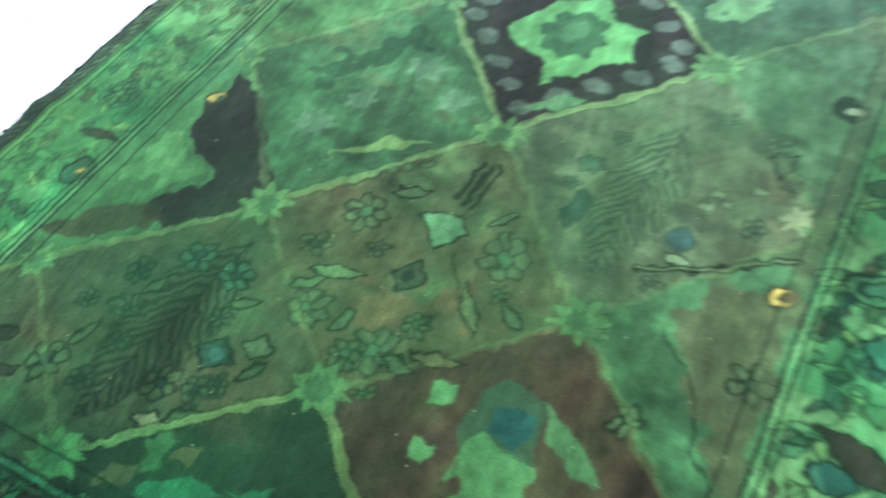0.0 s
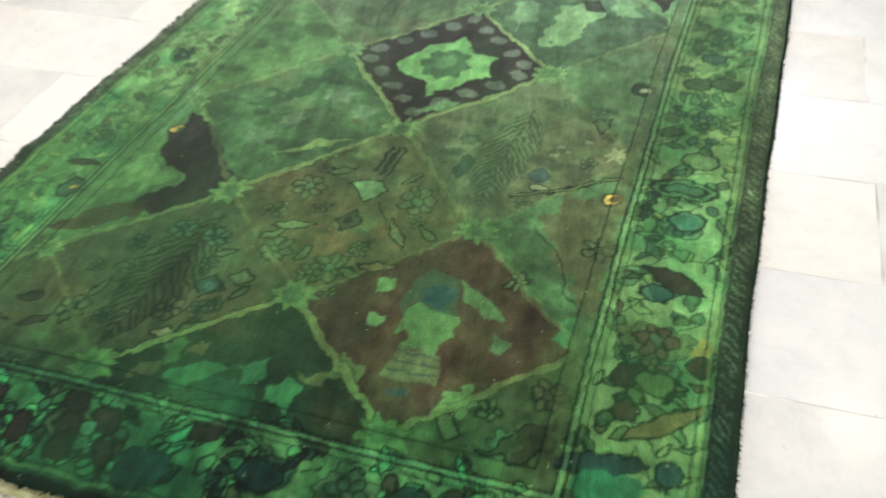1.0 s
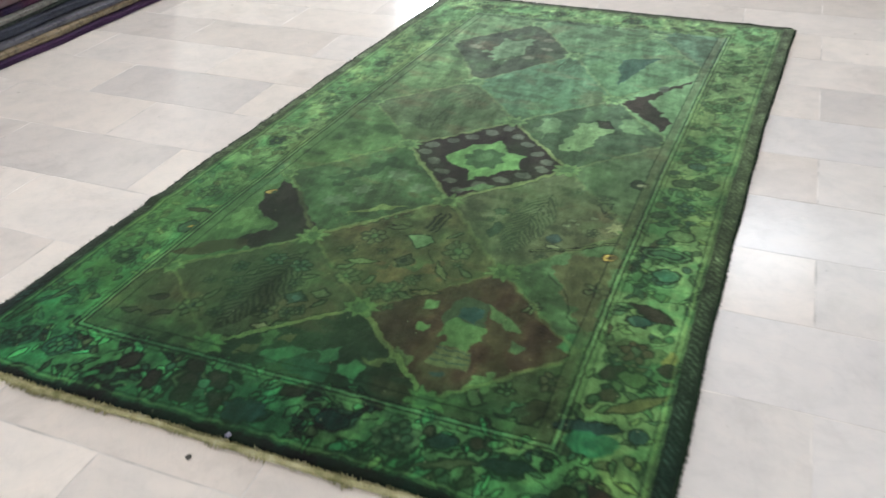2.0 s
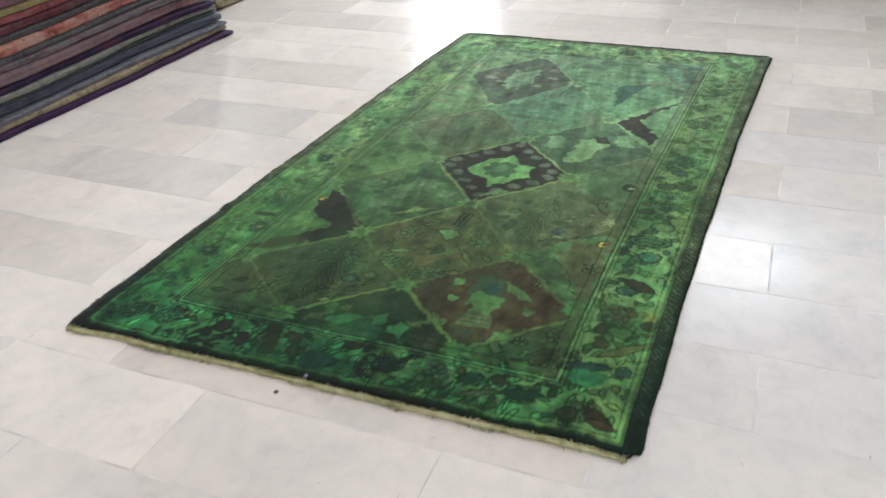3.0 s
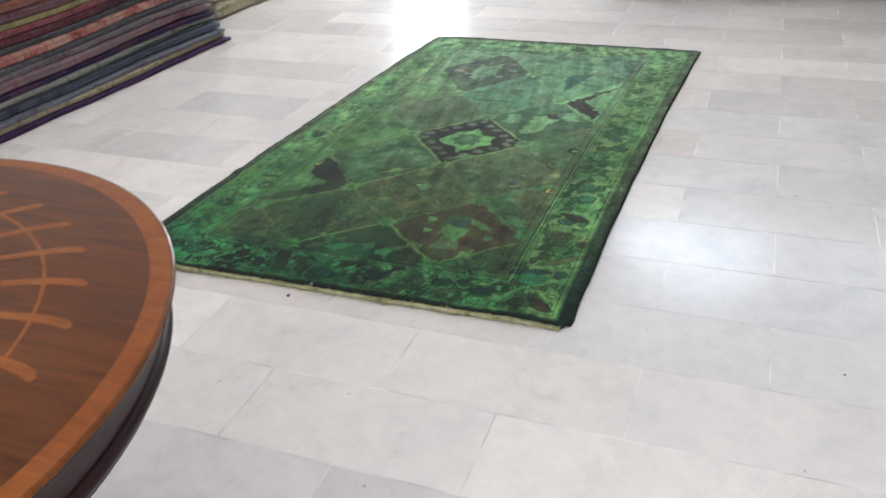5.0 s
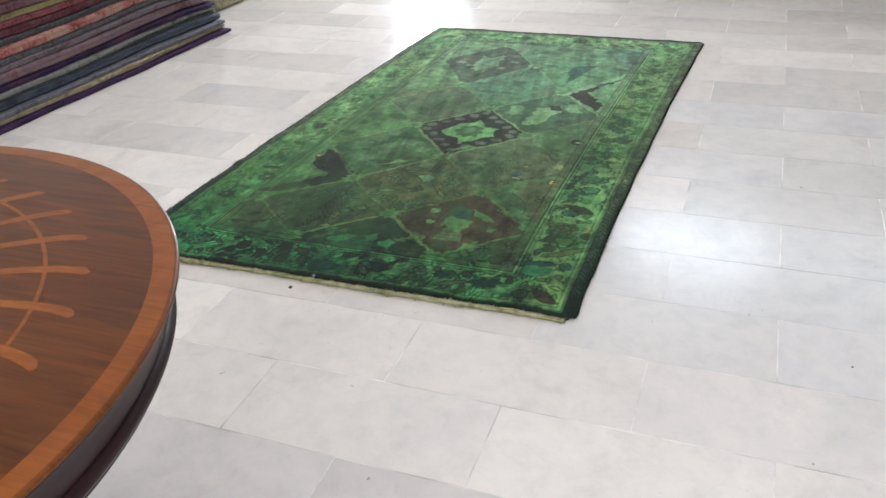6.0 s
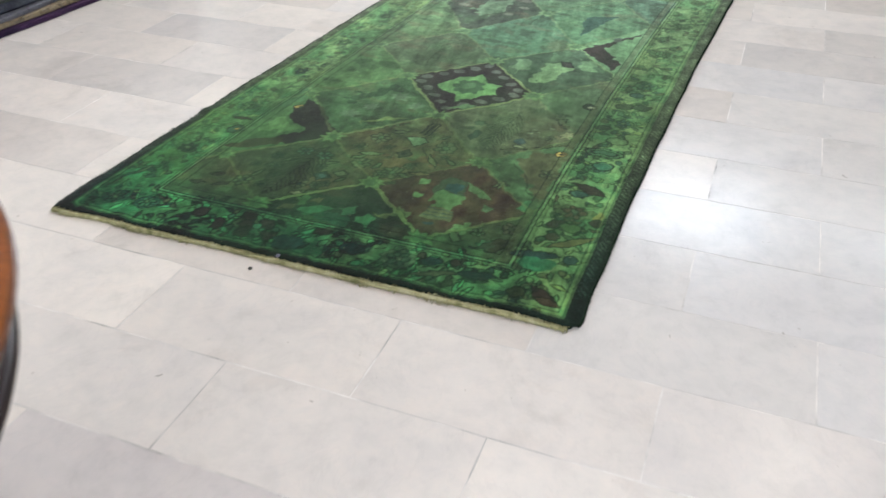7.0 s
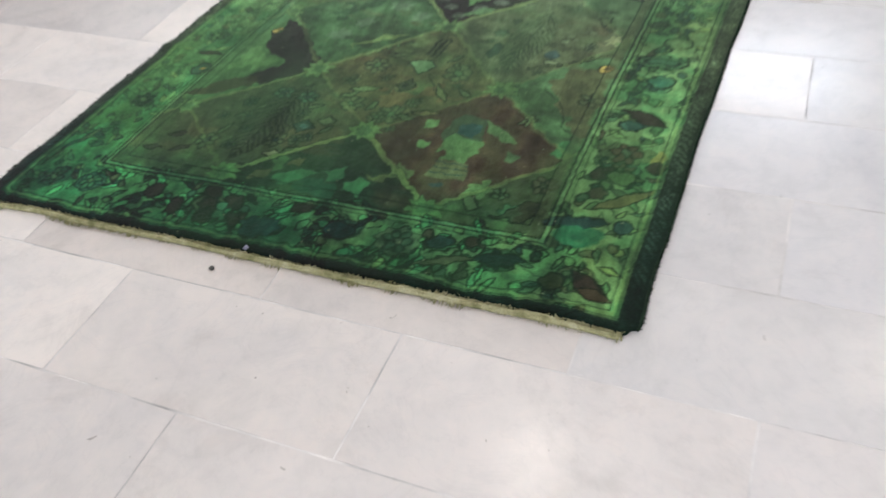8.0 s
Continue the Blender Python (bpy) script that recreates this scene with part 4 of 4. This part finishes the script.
SU = U + 0.0024 * (value_noise(U, V, 70, 70, 1) - 0.5) + 0.004 * (value_noise(U, V, 6, 6, 2) - 0.5)
SV = V + 0.0024 * (value_noise(U, V, 70, 70, 3) - 0.5) + 0.004 * (value_noise(U, V, 6, 6, 4) - 0.5)
IB = np.maximum(np.maximum(-0.497 - SU, SU - 0.513), np.maximum(0.182 - SV, SV - 2.285))
inner_right = np.where((SV > 0.17) & (SV < 2.30), SU - 0.496, 9)
rail(inner_right, 0.010, (84, 104, 60), 0.55)
for d, h, c, a in ((-0.0290, 0.0015, INK, 0.75), (0.0, 0.0018, INK, 0.95), (0.0058, 0.0022, (96, 146, 86), 0.6), (0.0118, 0.0018, INK, 0.95), (0.0175, 0.002, (84, 126, 64), 0.5), (0.0235, 0.0014, INK, 0.6)):
    rail(IB - d, h, c, a)
NEAR_BAND = 0.025 + 0.014 * (value_noise(U, U * 0, 16, 1, 76) - 0.5) + 0.008 * (value_noise(U, U * 0, 55, 1, 78) - 0.5)
OB = np.maximum(np.abs(SU) - 0.692, np.maximum(NEAR_BAND - SV, SV - 2.424))
for d, h, c, a in ((-0.0165, 0.0015, INK, 0.8), (-0.0095, 0.0022, (100, 134, 68), 0.6), (-0.0035, 0.0022, INK, 0.6)):
    rail(OB - d, h, c, a)
band = np.clip(OB / 0.003 + 0.5, 0, 1)[..., None]
edge_noise = fbm(U, V, 24, 24, 120)
tooth = np.where(np.abs(SU) > 0.692, ((WV + 1.1 * np.abs(WU)) / 0.019) % 1, ((WU + 1.1 * WV) / 0.019) % 1)
dash = (np.clip((0.26 - np.abs(tooth - 0.5)) / 0.08, 0, 1) * np.clip(3.0 * edge_noise - 0.6, 0.15, 1) * (OB > 0.007) * (OB < 0.029) * (np.abs(U) > 0.69) * (V > 0.06))[..., None]
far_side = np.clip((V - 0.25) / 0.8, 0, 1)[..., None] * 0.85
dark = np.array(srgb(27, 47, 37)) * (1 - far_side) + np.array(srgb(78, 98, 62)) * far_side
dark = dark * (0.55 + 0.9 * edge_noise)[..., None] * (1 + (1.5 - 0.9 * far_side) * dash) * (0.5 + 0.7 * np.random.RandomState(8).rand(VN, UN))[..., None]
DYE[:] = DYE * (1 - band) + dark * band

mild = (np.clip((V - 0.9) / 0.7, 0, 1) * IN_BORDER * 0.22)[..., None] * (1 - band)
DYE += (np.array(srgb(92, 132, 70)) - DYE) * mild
# overdye: green bath, uneven along the pile, with wear; fold shading and far haze painted in
bath = fbm(U + 0.15 * V, V, 5, 2.2, 140)
# Diagonal streaks: uneven dye together with painted shading of soft creases.
dye_crease_shade = fbm(U + 0.22 * V, V, 34, 3.2, 150)
wear = fbm(U, V, 16, 16, 160)
blot = np.clip((fbm(U, V, 22, 30, 180) - 0.50) * 7, 0, 1) * np.clip((0.30 - V) / 0.12, 0, 1) * 0.40
DYE += (np.array(srgb(18, 48, 40)) - DYE) * blot[..., None]
# Brighter towards the far end: grazing sheen and haze put into the dye.
far_haze = (0.62 + 0.12 * np.clip((0.36 - V) / 0.2, 0, 1) + 0.84 * np.clip(V / 2.0, 0, 1) + 0.12 * np.clip((U - 0.3) / 0.3, 0, 1) * np.clip(1 - V, 0, 1))[..., None]
DYE *= far_haze * (0.62 + 0.72 * bath)[..., None] * (0.54 + 0.86 * dye_crease_shade)[..., None] * (0.80 + 0.40 * wear)[..., None]
tuft = fbm(U, V, 60, 60, 190, 3)
patch = fbm(U, V, 26, 20, 195, 3)
DYE *= np.where(IN_BORDER, 0.66 + 0.68 * patch, 0.66 + 0.60 * patch)[..., None] * (0.72 + 0.56 * tuft)[..., None] * np.array((0.89, 0.985, 1.05))
# The same haze as tint: greyer, then bluer and paler field far off.
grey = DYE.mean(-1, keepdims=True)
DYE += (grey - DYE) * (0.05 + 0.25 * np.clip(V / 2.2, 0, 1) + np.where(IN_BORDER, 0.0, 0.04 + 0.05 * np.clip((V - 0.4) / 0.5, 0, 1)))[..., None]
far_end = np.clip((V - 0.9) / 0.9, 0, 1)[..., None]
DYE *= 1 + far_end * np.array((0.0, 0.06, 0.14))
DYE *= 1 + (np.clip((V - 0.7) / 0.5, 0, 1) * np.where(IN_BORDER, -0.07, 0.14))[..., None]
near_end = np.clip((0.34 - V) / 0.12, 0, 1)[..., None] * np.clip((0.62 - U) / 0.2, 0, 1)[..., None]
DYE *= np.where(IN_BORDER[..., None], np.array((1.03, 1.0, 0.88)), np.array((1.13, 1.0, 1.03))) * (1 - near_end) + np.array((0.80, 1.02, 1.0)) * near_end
DYE[..., 2] *= 1 - 0.13 * ~IN_BORDER * np.clip((1.5 - V) / 0.5, 0, 1)
DYE[..., 0] *= 1 + 0.08 * np.clip((V - 0.4) / 1.2, 0, 1)
DYE *= 0.97 * (np.clip(grey, 0.004, 1) / 0.075) ** 0.27
crisp = near_end[..., 0] * IN_BORDER
DYE *= ((np.clip(DYE.mean(-1), 0.006, 1) / 0.06) ** (0.19 * crisp))[..., None]
DYE[..., 0] = np.minimum(DYE[..., 0], 1.25 * DYE[..., 1])
DYE[..., 2] = np.minimum(DYE[..., 2], 0.66 * DYE[..., 1] + 0.2 * DYE[..., 0])
veil = np.clip((fbm(U, V, 4, 3, 170) - 0.42) * 3, 0, 1)[..., None] * 0.22
DYE += (np.array(srgb(58, 112, 62)) - DYE) * veil * (1 - 0.7 * band)
speck = np.random.RandomState(5).rand(VN, UN)
DYE += (np.array(srgb(150, 170, 120)) - DYE) * ((speck > 0.9996) * 0.55)[..., None]
# knots of neighbouring colours mingle
pick = np.random.RandomState(6)
rows = np.clip(np.arange(VN)[:, None] + pick.randint(-2, 3, (VN, UN)), 0, VN - 1)
cols = np.clip(np.arange(UN)[None, :] + pick.randint(-1, 2, (VN, UN)), 0, UN - 1)
DYE = np.clip(0.78 * DYE + 0.22 * DYE[rows, cols], 0.004, 1)

# the cloth: a slightly skewed, wavy sheet
left, right = -1.447 + 0.045 * V + 0.0125 * V * V, 0.012 + 0.010 * V + 0.017 * V * V
near_left = np.clip((-0.62 - U) / 0.11, 0, 1)
PX = (left + right) / 2 + U / 0.73 * (right - left) / 2
PX += np.clip((-0.48 - U) / 0.25, 0, 1) * (0.015 + 0.011 * V - 0.0075 * V * V) + np.clip((U - 0.48) / 0.25, 0, 1) * (0.008 * V - 0.0015 * V * V)
PX += near_left * (0.010 * (value_noise(V * 0, V, 1, 7, 200) - 0.5) + 0.005 * (value_noise(V * 0, V, 1, 24, 201) - 0.5) - 0.006 * np.exp(-((V - 0.655) / 0.016) ** 2) + 0.006 * np.exp(-V / 0.05))
PX += np.clip((U - 0.66) / 0.07, 0, 1) * 0.006 * (value_noise(V * 0, V, 1, 9, 202) - 0.5)
PY = V * (1 - 0.0127 * U) * (1 + 0.0025 * V) + 0.036 * np.clip((V - 1.4) / 1.055, 0, 1) ** 1.3
PY += np.clip((0.05 - V) / 0.05, 0, 1) * 0.008 * (value_noise(U, U * 0, 8, 1, 203) - 0.5)
corner = np.clip((U - 0.706) / 0.024, 0, 1) ** 2 * np.clip((0.026 - V) / 0.026, 0, 1) ** 2
PX -= 0.013 * corner
PY += 0.013 * corner
margin = np.minimum(np.minimum(U + 0.73, 0.73 - U), np.minimum(V, 2.455 - V))
PZ = 0.0085 * (1 - 0.55 * np.exp(-margin / 0.006)) + 0.0012 * (wear - 0.5) + 0.003 * near_left * value_noise(V * 0, V, 1, 10, 204) + 0.004 * near_left * np.exp(-((V - 0.655) / 0.03) ** 2) + 0.0006 * (speck - 0.5)


def cloth(name, i0, i1, j0, j1, parent, label=""):
    w, h = i1 - i0 + 1, j1 - j0 + 1
    sl = (slice(j0, j1 + 1), slice(i0, i1 + 1))
    co = np.stack([PX[sl], PY[sl], PZ[sl]], -1).reshape(-1, 3)
    idx = np.arange(w * h).reshape(h, w)
    quads = np.stack([idx[:-1, :-1], idx[:-1, 1:], idx[1:, 1:], idx[1:, :-1]], -1).reshape(-1, 4)
    me = bpy.data.meshes.new(name)
    me.vertices.add(len(co))
    me.vertices.foreach_set("co", co.astype(np.float32).ravel())
    me.loops.add(quads.size)
    me.loops.foreach_set("vertex_index", quads.astype(np.int32).ravel())
    me.polygons.add(len(quads))
    me.polygons.foreach_set("loop_start", np.arange(0, quads.size, 4, dtype=np.int32))
    me.polygons.foreach_set("use_smooth", np.ones(len(quads), dtype=bool))
    me.update(calc_edges=True)
    rgba = np.ones((w * h, 4), np.float32)
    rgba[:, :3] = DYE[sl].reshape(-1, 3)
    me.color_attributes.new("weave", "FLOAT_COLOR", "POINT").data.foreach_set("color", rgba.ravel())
    me.materials.append(PILE)
    ob = new(name, me)
    ob.parent = parent
    if label:
        ob["label"] = label
    return ob


rug = thing("area_rug", label="green overdyed vintage wool rug with lozenge garden pattern on marble floor", category="rug")
iu = [0] + [int(np.searchsorted(U[0], x)) for x in (-0.692, -0.50, 0.512, 0.692)] + [UN - 1]
jv = [0] + [int(np.searchsorted(V[:, 0], y)) for y in (0.034, 0.182, 2.285, 2.424)] + [VN - 1]
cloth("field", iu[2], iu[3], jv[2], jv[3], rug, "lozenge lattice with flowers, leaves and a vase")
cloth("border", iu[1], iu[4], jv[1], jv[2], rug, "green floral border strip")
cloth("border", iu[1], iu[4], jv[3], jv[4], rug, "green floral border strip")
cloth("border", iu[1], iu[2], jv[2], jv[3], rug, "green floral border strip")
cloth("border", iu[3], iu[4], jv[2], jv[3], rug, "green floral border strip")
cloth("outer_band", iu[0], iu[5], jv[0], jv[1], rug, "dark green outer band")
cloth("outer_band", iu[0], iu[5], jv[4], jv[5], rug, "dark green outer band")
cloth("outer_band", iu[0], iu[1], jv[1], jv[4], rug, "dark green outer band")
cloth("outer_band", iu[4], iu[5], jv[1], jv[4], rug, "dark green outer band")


def cord(name, xs, ys, zs, radius, mat, seed, label):
    """A bound, slightly lumpy edge that follows the cloth."""
    r = np.random.RandomState(seed)
    bm, rows = bmesh.new(), []
    for k in range(len(xs)):
        a, b = max(0, k - 1), min(len(xs) - 1, k + 1)
        t = Vector((xs[b] - xs[a], ys[b] - ys[a], 0)).normalized()
        n = Vector((-t.y, t.x, 0))
        rad = float(radius * (0.65 + 0.3 * r.rand() + 0.5 * value_noise(np.array(k * 0.05), np.array(0.3 * seed), 4, 1, 210)))
        rows.append([bm.verts.new(Vector((xs[k], ys[k], max(zs[k], 0.0) + rad)) + rad * (math.cos(q) * n + math.sin(q) * Vector((0, 0, 1)))) for q in (i * math.pi / 3 for i in range(6))])
    for a, b in zip(rows, rows[1:]):
        for q in range(6):
            bm.faces.new((a[q], a[(q + 1) % 6], b[(q + 1) % 6], b[q]))
    bm.faces.new(rows[0]), bm.faces.new(rows[-1])
    bmesh.ops.recalc_face_normals(bm, faces=bm.faces)
    return part(name, bm, mat, rug, label)


s3 = slice(6, VN - 4, 4)
cord("selvedge", PX[s3, 0], PY[s3, 0], PZ[s3, 0] * 0, 0.0032, DARKWOOL, 1, "dark bound side edge")
cord("selvedge", PX[s3, -1], PY[s3, -1], PZ[s3, -1] * 0, 0.0032, DARKWOOL, 2, "dark bound side edge")
cord("end_cord", PX[0, 3:-7:5], PY[0, 3:-7:5] - 0.006, PZ[0, 3:-7:5] * 0, 0.0056, CREAM, 3, "cream worn warp end")
cord("end_cord", PX[-1, ::5], PY[-1, ::5], PZ[-1, ::5] * 0, 0.0040, DARKWOOL, 4, "dark fuzzy far end")


def frayed(row, count, sign, mat, lo, hi, seed, label):
    """Loose warp ends along one end of the rug."""
    rng = random.Random(seed)
    bm = bmesh.new()
    for _ in range(count):
        k = rng.randrange(4, UN - 9)
        x, y = PX[row, k], PY[row, k]
        out, w = (0.45 + 1.3 * float(value_noise(np.array(k * 0.02), np.array(0.5), 3, 1, 215))) * rng.uniform(lo, hi) * rng.choice((1, 1, 1, 1, 1, -0.4)), rng.uniform(0.0008, 0.0026)
        z0 = rng.uniform(0.001, 0.007)
        tip = Vector((x + rng.uniform(-0.005, 0.005), y + sign * out, rng.uniform(0.0008, 0.006) + (0.005 if out < 0 else 0)))
        base = [bm.verts.new((x - w, y - sign * 0.003, z0)), bm.verts.new((x + w, y - sign * 0.003, z0)), bm.verts.new((x, y - sign * 0.003, z0 + 2 * w))]
        mid = [bm.verts.new(v.co.lerp(tip, 0.55) + Vector((rng.uniform(-0.002, 0.002), 0, 0.0012))) for v in base]
        end = bm.verts.new(tip)
        for i in range(3):
            j = (i + 1) % 3
            bm.faces.new((base[i], base[j], mid[j], mid[i]))
            bm.faces.new((mid[i], mid[j], end))
    bmesh.ops.recalc_face_normals(bm, faces=bm.faces)
    ob = part("fringe", bm, mat, rug, label)
    return tagged(ob, kind="stuff")


frayed(0, 2100, -1, CREAM, 0.006, 0.016, 31, "short cream frayed warp ends")
frayed(-1, 900, 1, DARKWOOL, 0.003, 0.014, 32, "dark green frayed far ends")


def fuzz(column, count, sign, seed):
    """Short loose fibres along a side edge."""
    rng = random.Random(seed)
    bm = bmesh.new()
    for _ in range(count):
        k = rng.randrange(6, VN - 6)
        x, y, w = PX[k, column], PY[k, column], rng.uniform(0.0006, 0.0014)
        tip = Vector((x + sign * rng.uniform(0.004, 0.009), y + rng.uniform(-0.006, 0.006), rng.uniform(0.001, 0.010)))
        z0 = rng.uniform(0.001, 0.008)
        base = [bm.verts.new((x, y - w, z0)), bm.verts.new((x, y + w, z0)), bm.verts.new((x, y, z0 + 2 * w))]
        end = bm.verts.new(tip)
        for i in range(3):
            bm.faces.new((base[i], base[(i + 1) % 3], end))
    bmesh.ops.recalc_face_normals(bm, faces=bm.faces)
    return tagged(part("side_fuzz", bm, DARKWOOL, rug, "dark loose wool fibres"), kind="stuff")


fuzz(0, 1600, -1, 41)
fuzz(-1, 1600, 1, 42)

# a scrap of dark fluff, a crumb and a tuft of lint
def crumb(name, x, y, size, mat, label, seed, z=0.0):
    bm = bmesh.new()
    bmesh.ops.create_icosphere(bm, subdivisions=2, radius=size)
    rng = random.Random(seed)
    for v in bm.verts:
        v.co *= rng.uniform(0.55, 1.25)
        v.co.z = max(v.co.z * 0.6, -size * 0.35)
    low = min(v.co.z for v in bm.verts)
    bmesh.ops.translate(bm, verts=bm.verts, vec=(0, 0, -low))
    ob = part(name, bm, mat)
    ob.matrix_world = pose(x, y, z)
    return tagged(ob, label, "debris")


FLUFF = wool_material("dark_grey_fluff", [srgb(66, 68, 66), srgb(110, 108, 102)], 200)
crumb("fluff", -0.78, -0.049, 0.0056, FLUFF, "small dark tuft of wool fluff on the marble floor", 3)
crumb("crumb", 0.664, 0.0, 0.0026, FLUFF, "tiny dark crumb on the marble floor", 5)

LINT = wool_material("pale_lilac_lint", [srgb(120, 120, 140), srgb(176, 176, 194)], 200)
crumb("lint", -0.738, 0.012, 0.0062, LINT, "small pale tuft of lint on the rug's frayed end", 9, 0.0075)


# ---- ceiling spotlights: two placed from floor glints, four added ----
def spotlight(x, y):
    s = thing("ceiling_spotlight", (x, y, TOP), 0, "white ceiling spotlight on a short stem", "lamp", "ceiling spotlights")
    white = CEILING
    part("stem", lathe([(0.001, 0.0), (0.04, 0.0), (0.04, -0.02), (0.012, -0.025), (0.012, -0.30), (0.001, -0.30)], 20), white, s)
    part("housing", lathe([(0.001, -0.29), (0.04, -0.29), (0.055, -0.31), (0.058, -0.40), (0.053, -0.40), (0.050, -0.385), (0.001, -0.385)], 28), white, s)
    part("bulb", lathe([(0.001, -0.386), (0.046, -0.386), (0.046, -0.392), (0.001, -0.394)], 24), BULB, s)
    data = bpy.data.lights.new("spotlight_lamp", "SPOT")
    data.energy, data.color, data.spot_size, data.spot_blend, data.shadow_soft_size = 16, (1.0, 0.90, 0.78), radians(110), 0.8, 0.05
    lamp = new("spotlight_lamp", data)
    lamp.matrix_world = look((x, y, TOP - 0.41), (x, y, 0))


BULB = glow_material("warm_bulb", (1.0, 0.80, 0.58), 25)
for x in (-2.4, -0.70, 1.0, 2.7):
    for y in (-1.0, 0.27, 1.46, 2.66):
        # Only (1.0, 2.66) and (-0.70, 1.46) reflect in the floor; the others are added.
        if (x, y) in ((1.0, 2.66), (-0.70, 1.46), (2.7, -1.0), (-2.4, 0.27), (2.7, 1.46), (-0.70, -1.0)):
            spotlight(x, y)


# ---- the marble floor, tile by tile ----
floor = tagged(part("floor", box(X0 - 0.2, X1 + 0.2, Y0 - 0.2, Y1 + 0.2, -0.12, -0.0006), GROUT, smooth=False), "white and pale grey polished marble tile floor", "floor", kind="structure")
TL, TW, GAP = 0.575, 0.2555, 0.0021


def tile_mesh(seed, marble):
    """One cut slab with slightly uneven edges and worn corners."""
    r = random.Random(seed)
    a, b, bm = TL / 2 - GAP / 2, TW / 2 - GAP / 2, bmesh.new()
    ring = [(-a + 2 * a * k / 8, -b) for k in range(8)] + [(a, -b + 2 * b * k / 4) for k in range(4)]
    ring += [(-x, -y) for x, y in ring]
    top = [bm.verts.new((x * (1 - r.uniform(-0.0002, 0.0016) / a), y * (1 - r.uniform(-0.0002, 0.0016) / b), 0)) for x, y in ring]
    low = [bm.verts.new((v.co.x, v.co.y, -0.010)) for v in top]
    bm.faces.new(top)
    for k in range(len(top)):
        j = (k + 1) % len(top)
        bm.faces.new((top[j], top[k], low[k], low[j]))
    return mesh_of("tile", bm, marble, False)


TILES = {tone: [tile_mesh(k, marble) for k in range(4)] for tone, marble in MARBLES.items()}
# slabs whose tone sets them apart, by course and place in the course; blue ones carry cool daylight
TONE = {(7, 0): "grey", (7, 1): "grey", (8, 1): "grey", (3, -4): "grey", (5, -4): "grey", (7, -4): "mid", (1, -5): "mid", (2, -3): "bright", (8, -4): "bright",
        (2, 0): "blue", (2, 1): "blue", (1, 0): "blue", (1, -1): "blue", (0, 0): "blue", (0, 1): "blue", (1, 1): "mid", (-3, -2): "mauve", (-3, -1): "mauve", (-4, -2): "mauve", (-2, 0): "bright", (9, 0): "bright", (12, 0): "bright"}
TURN_TILES = Matrix.Rotation(radians(-0.6), 4, "Z")
rng = random.Random(77)
spots = []
for r in range(-16, 23):
    for k in range(-9, 9):
        cx = (0.215 if r % 2 else -0.072) + TL * (k + 0.5)
        cy = -0.10 + TW * (r + 0.5)
        if X0 - 0.3 < cx < X1 + 0.3 and Y0 - 0.1 < cy < Y1 + 0.1:
            odds = rng.random()
            usual = "mid" if odds < (0.55 if r > 9 else 0.16) else "bright" if odds > 0.84 else "white"
            # Cool daylight on the right-hand floor, put into the slab tone.
            if cx > 0.1 and -0.15 < cy < 1.75 and odds < 0.86:
                usual = "blue"
            elif cx < -1.2 and odds > 0.4:
                # Extra light on the left floor, put into a brighter slab tone.
                usual = "bright"
            spots.append((cx, cy, TONE.get((r, k), usual)))
near = sorted(spots, key=lambda s: abs(s[0] + 0.4) * 0.8 + abs(s[1] - 1.0))
for cx, cy, tone in near[:300]:
    t = new("tile", TILES[tone][rng.randrange(4)])
    t.parent = floor
    t.matrix_world = TURN_TILES @ pose(cx, cy, rng.uniform(-0.0002, 0.0001), rng.uniform(-0.08, 0.08), rng.uniform(-0.035, 0.035))
rest = bmesh.new()
for cx, cy, tone in near[300:]:
    made = box(cx - TL / 2 + GAP / 2, cx + TL / 2 - GAP / 2, cy - TW / 2 + GAP / 2, cy + TW / 2 - GAP / 2, -0.010, 0.0, bm=rest)
bmesh.ops.transform(rest, matrix=TURN_TILES, verts=rest.verts)
outer = part("outer_tiles", rest, MARBLE, floor, smooth=False)
tagged(outer, kind="stuff")
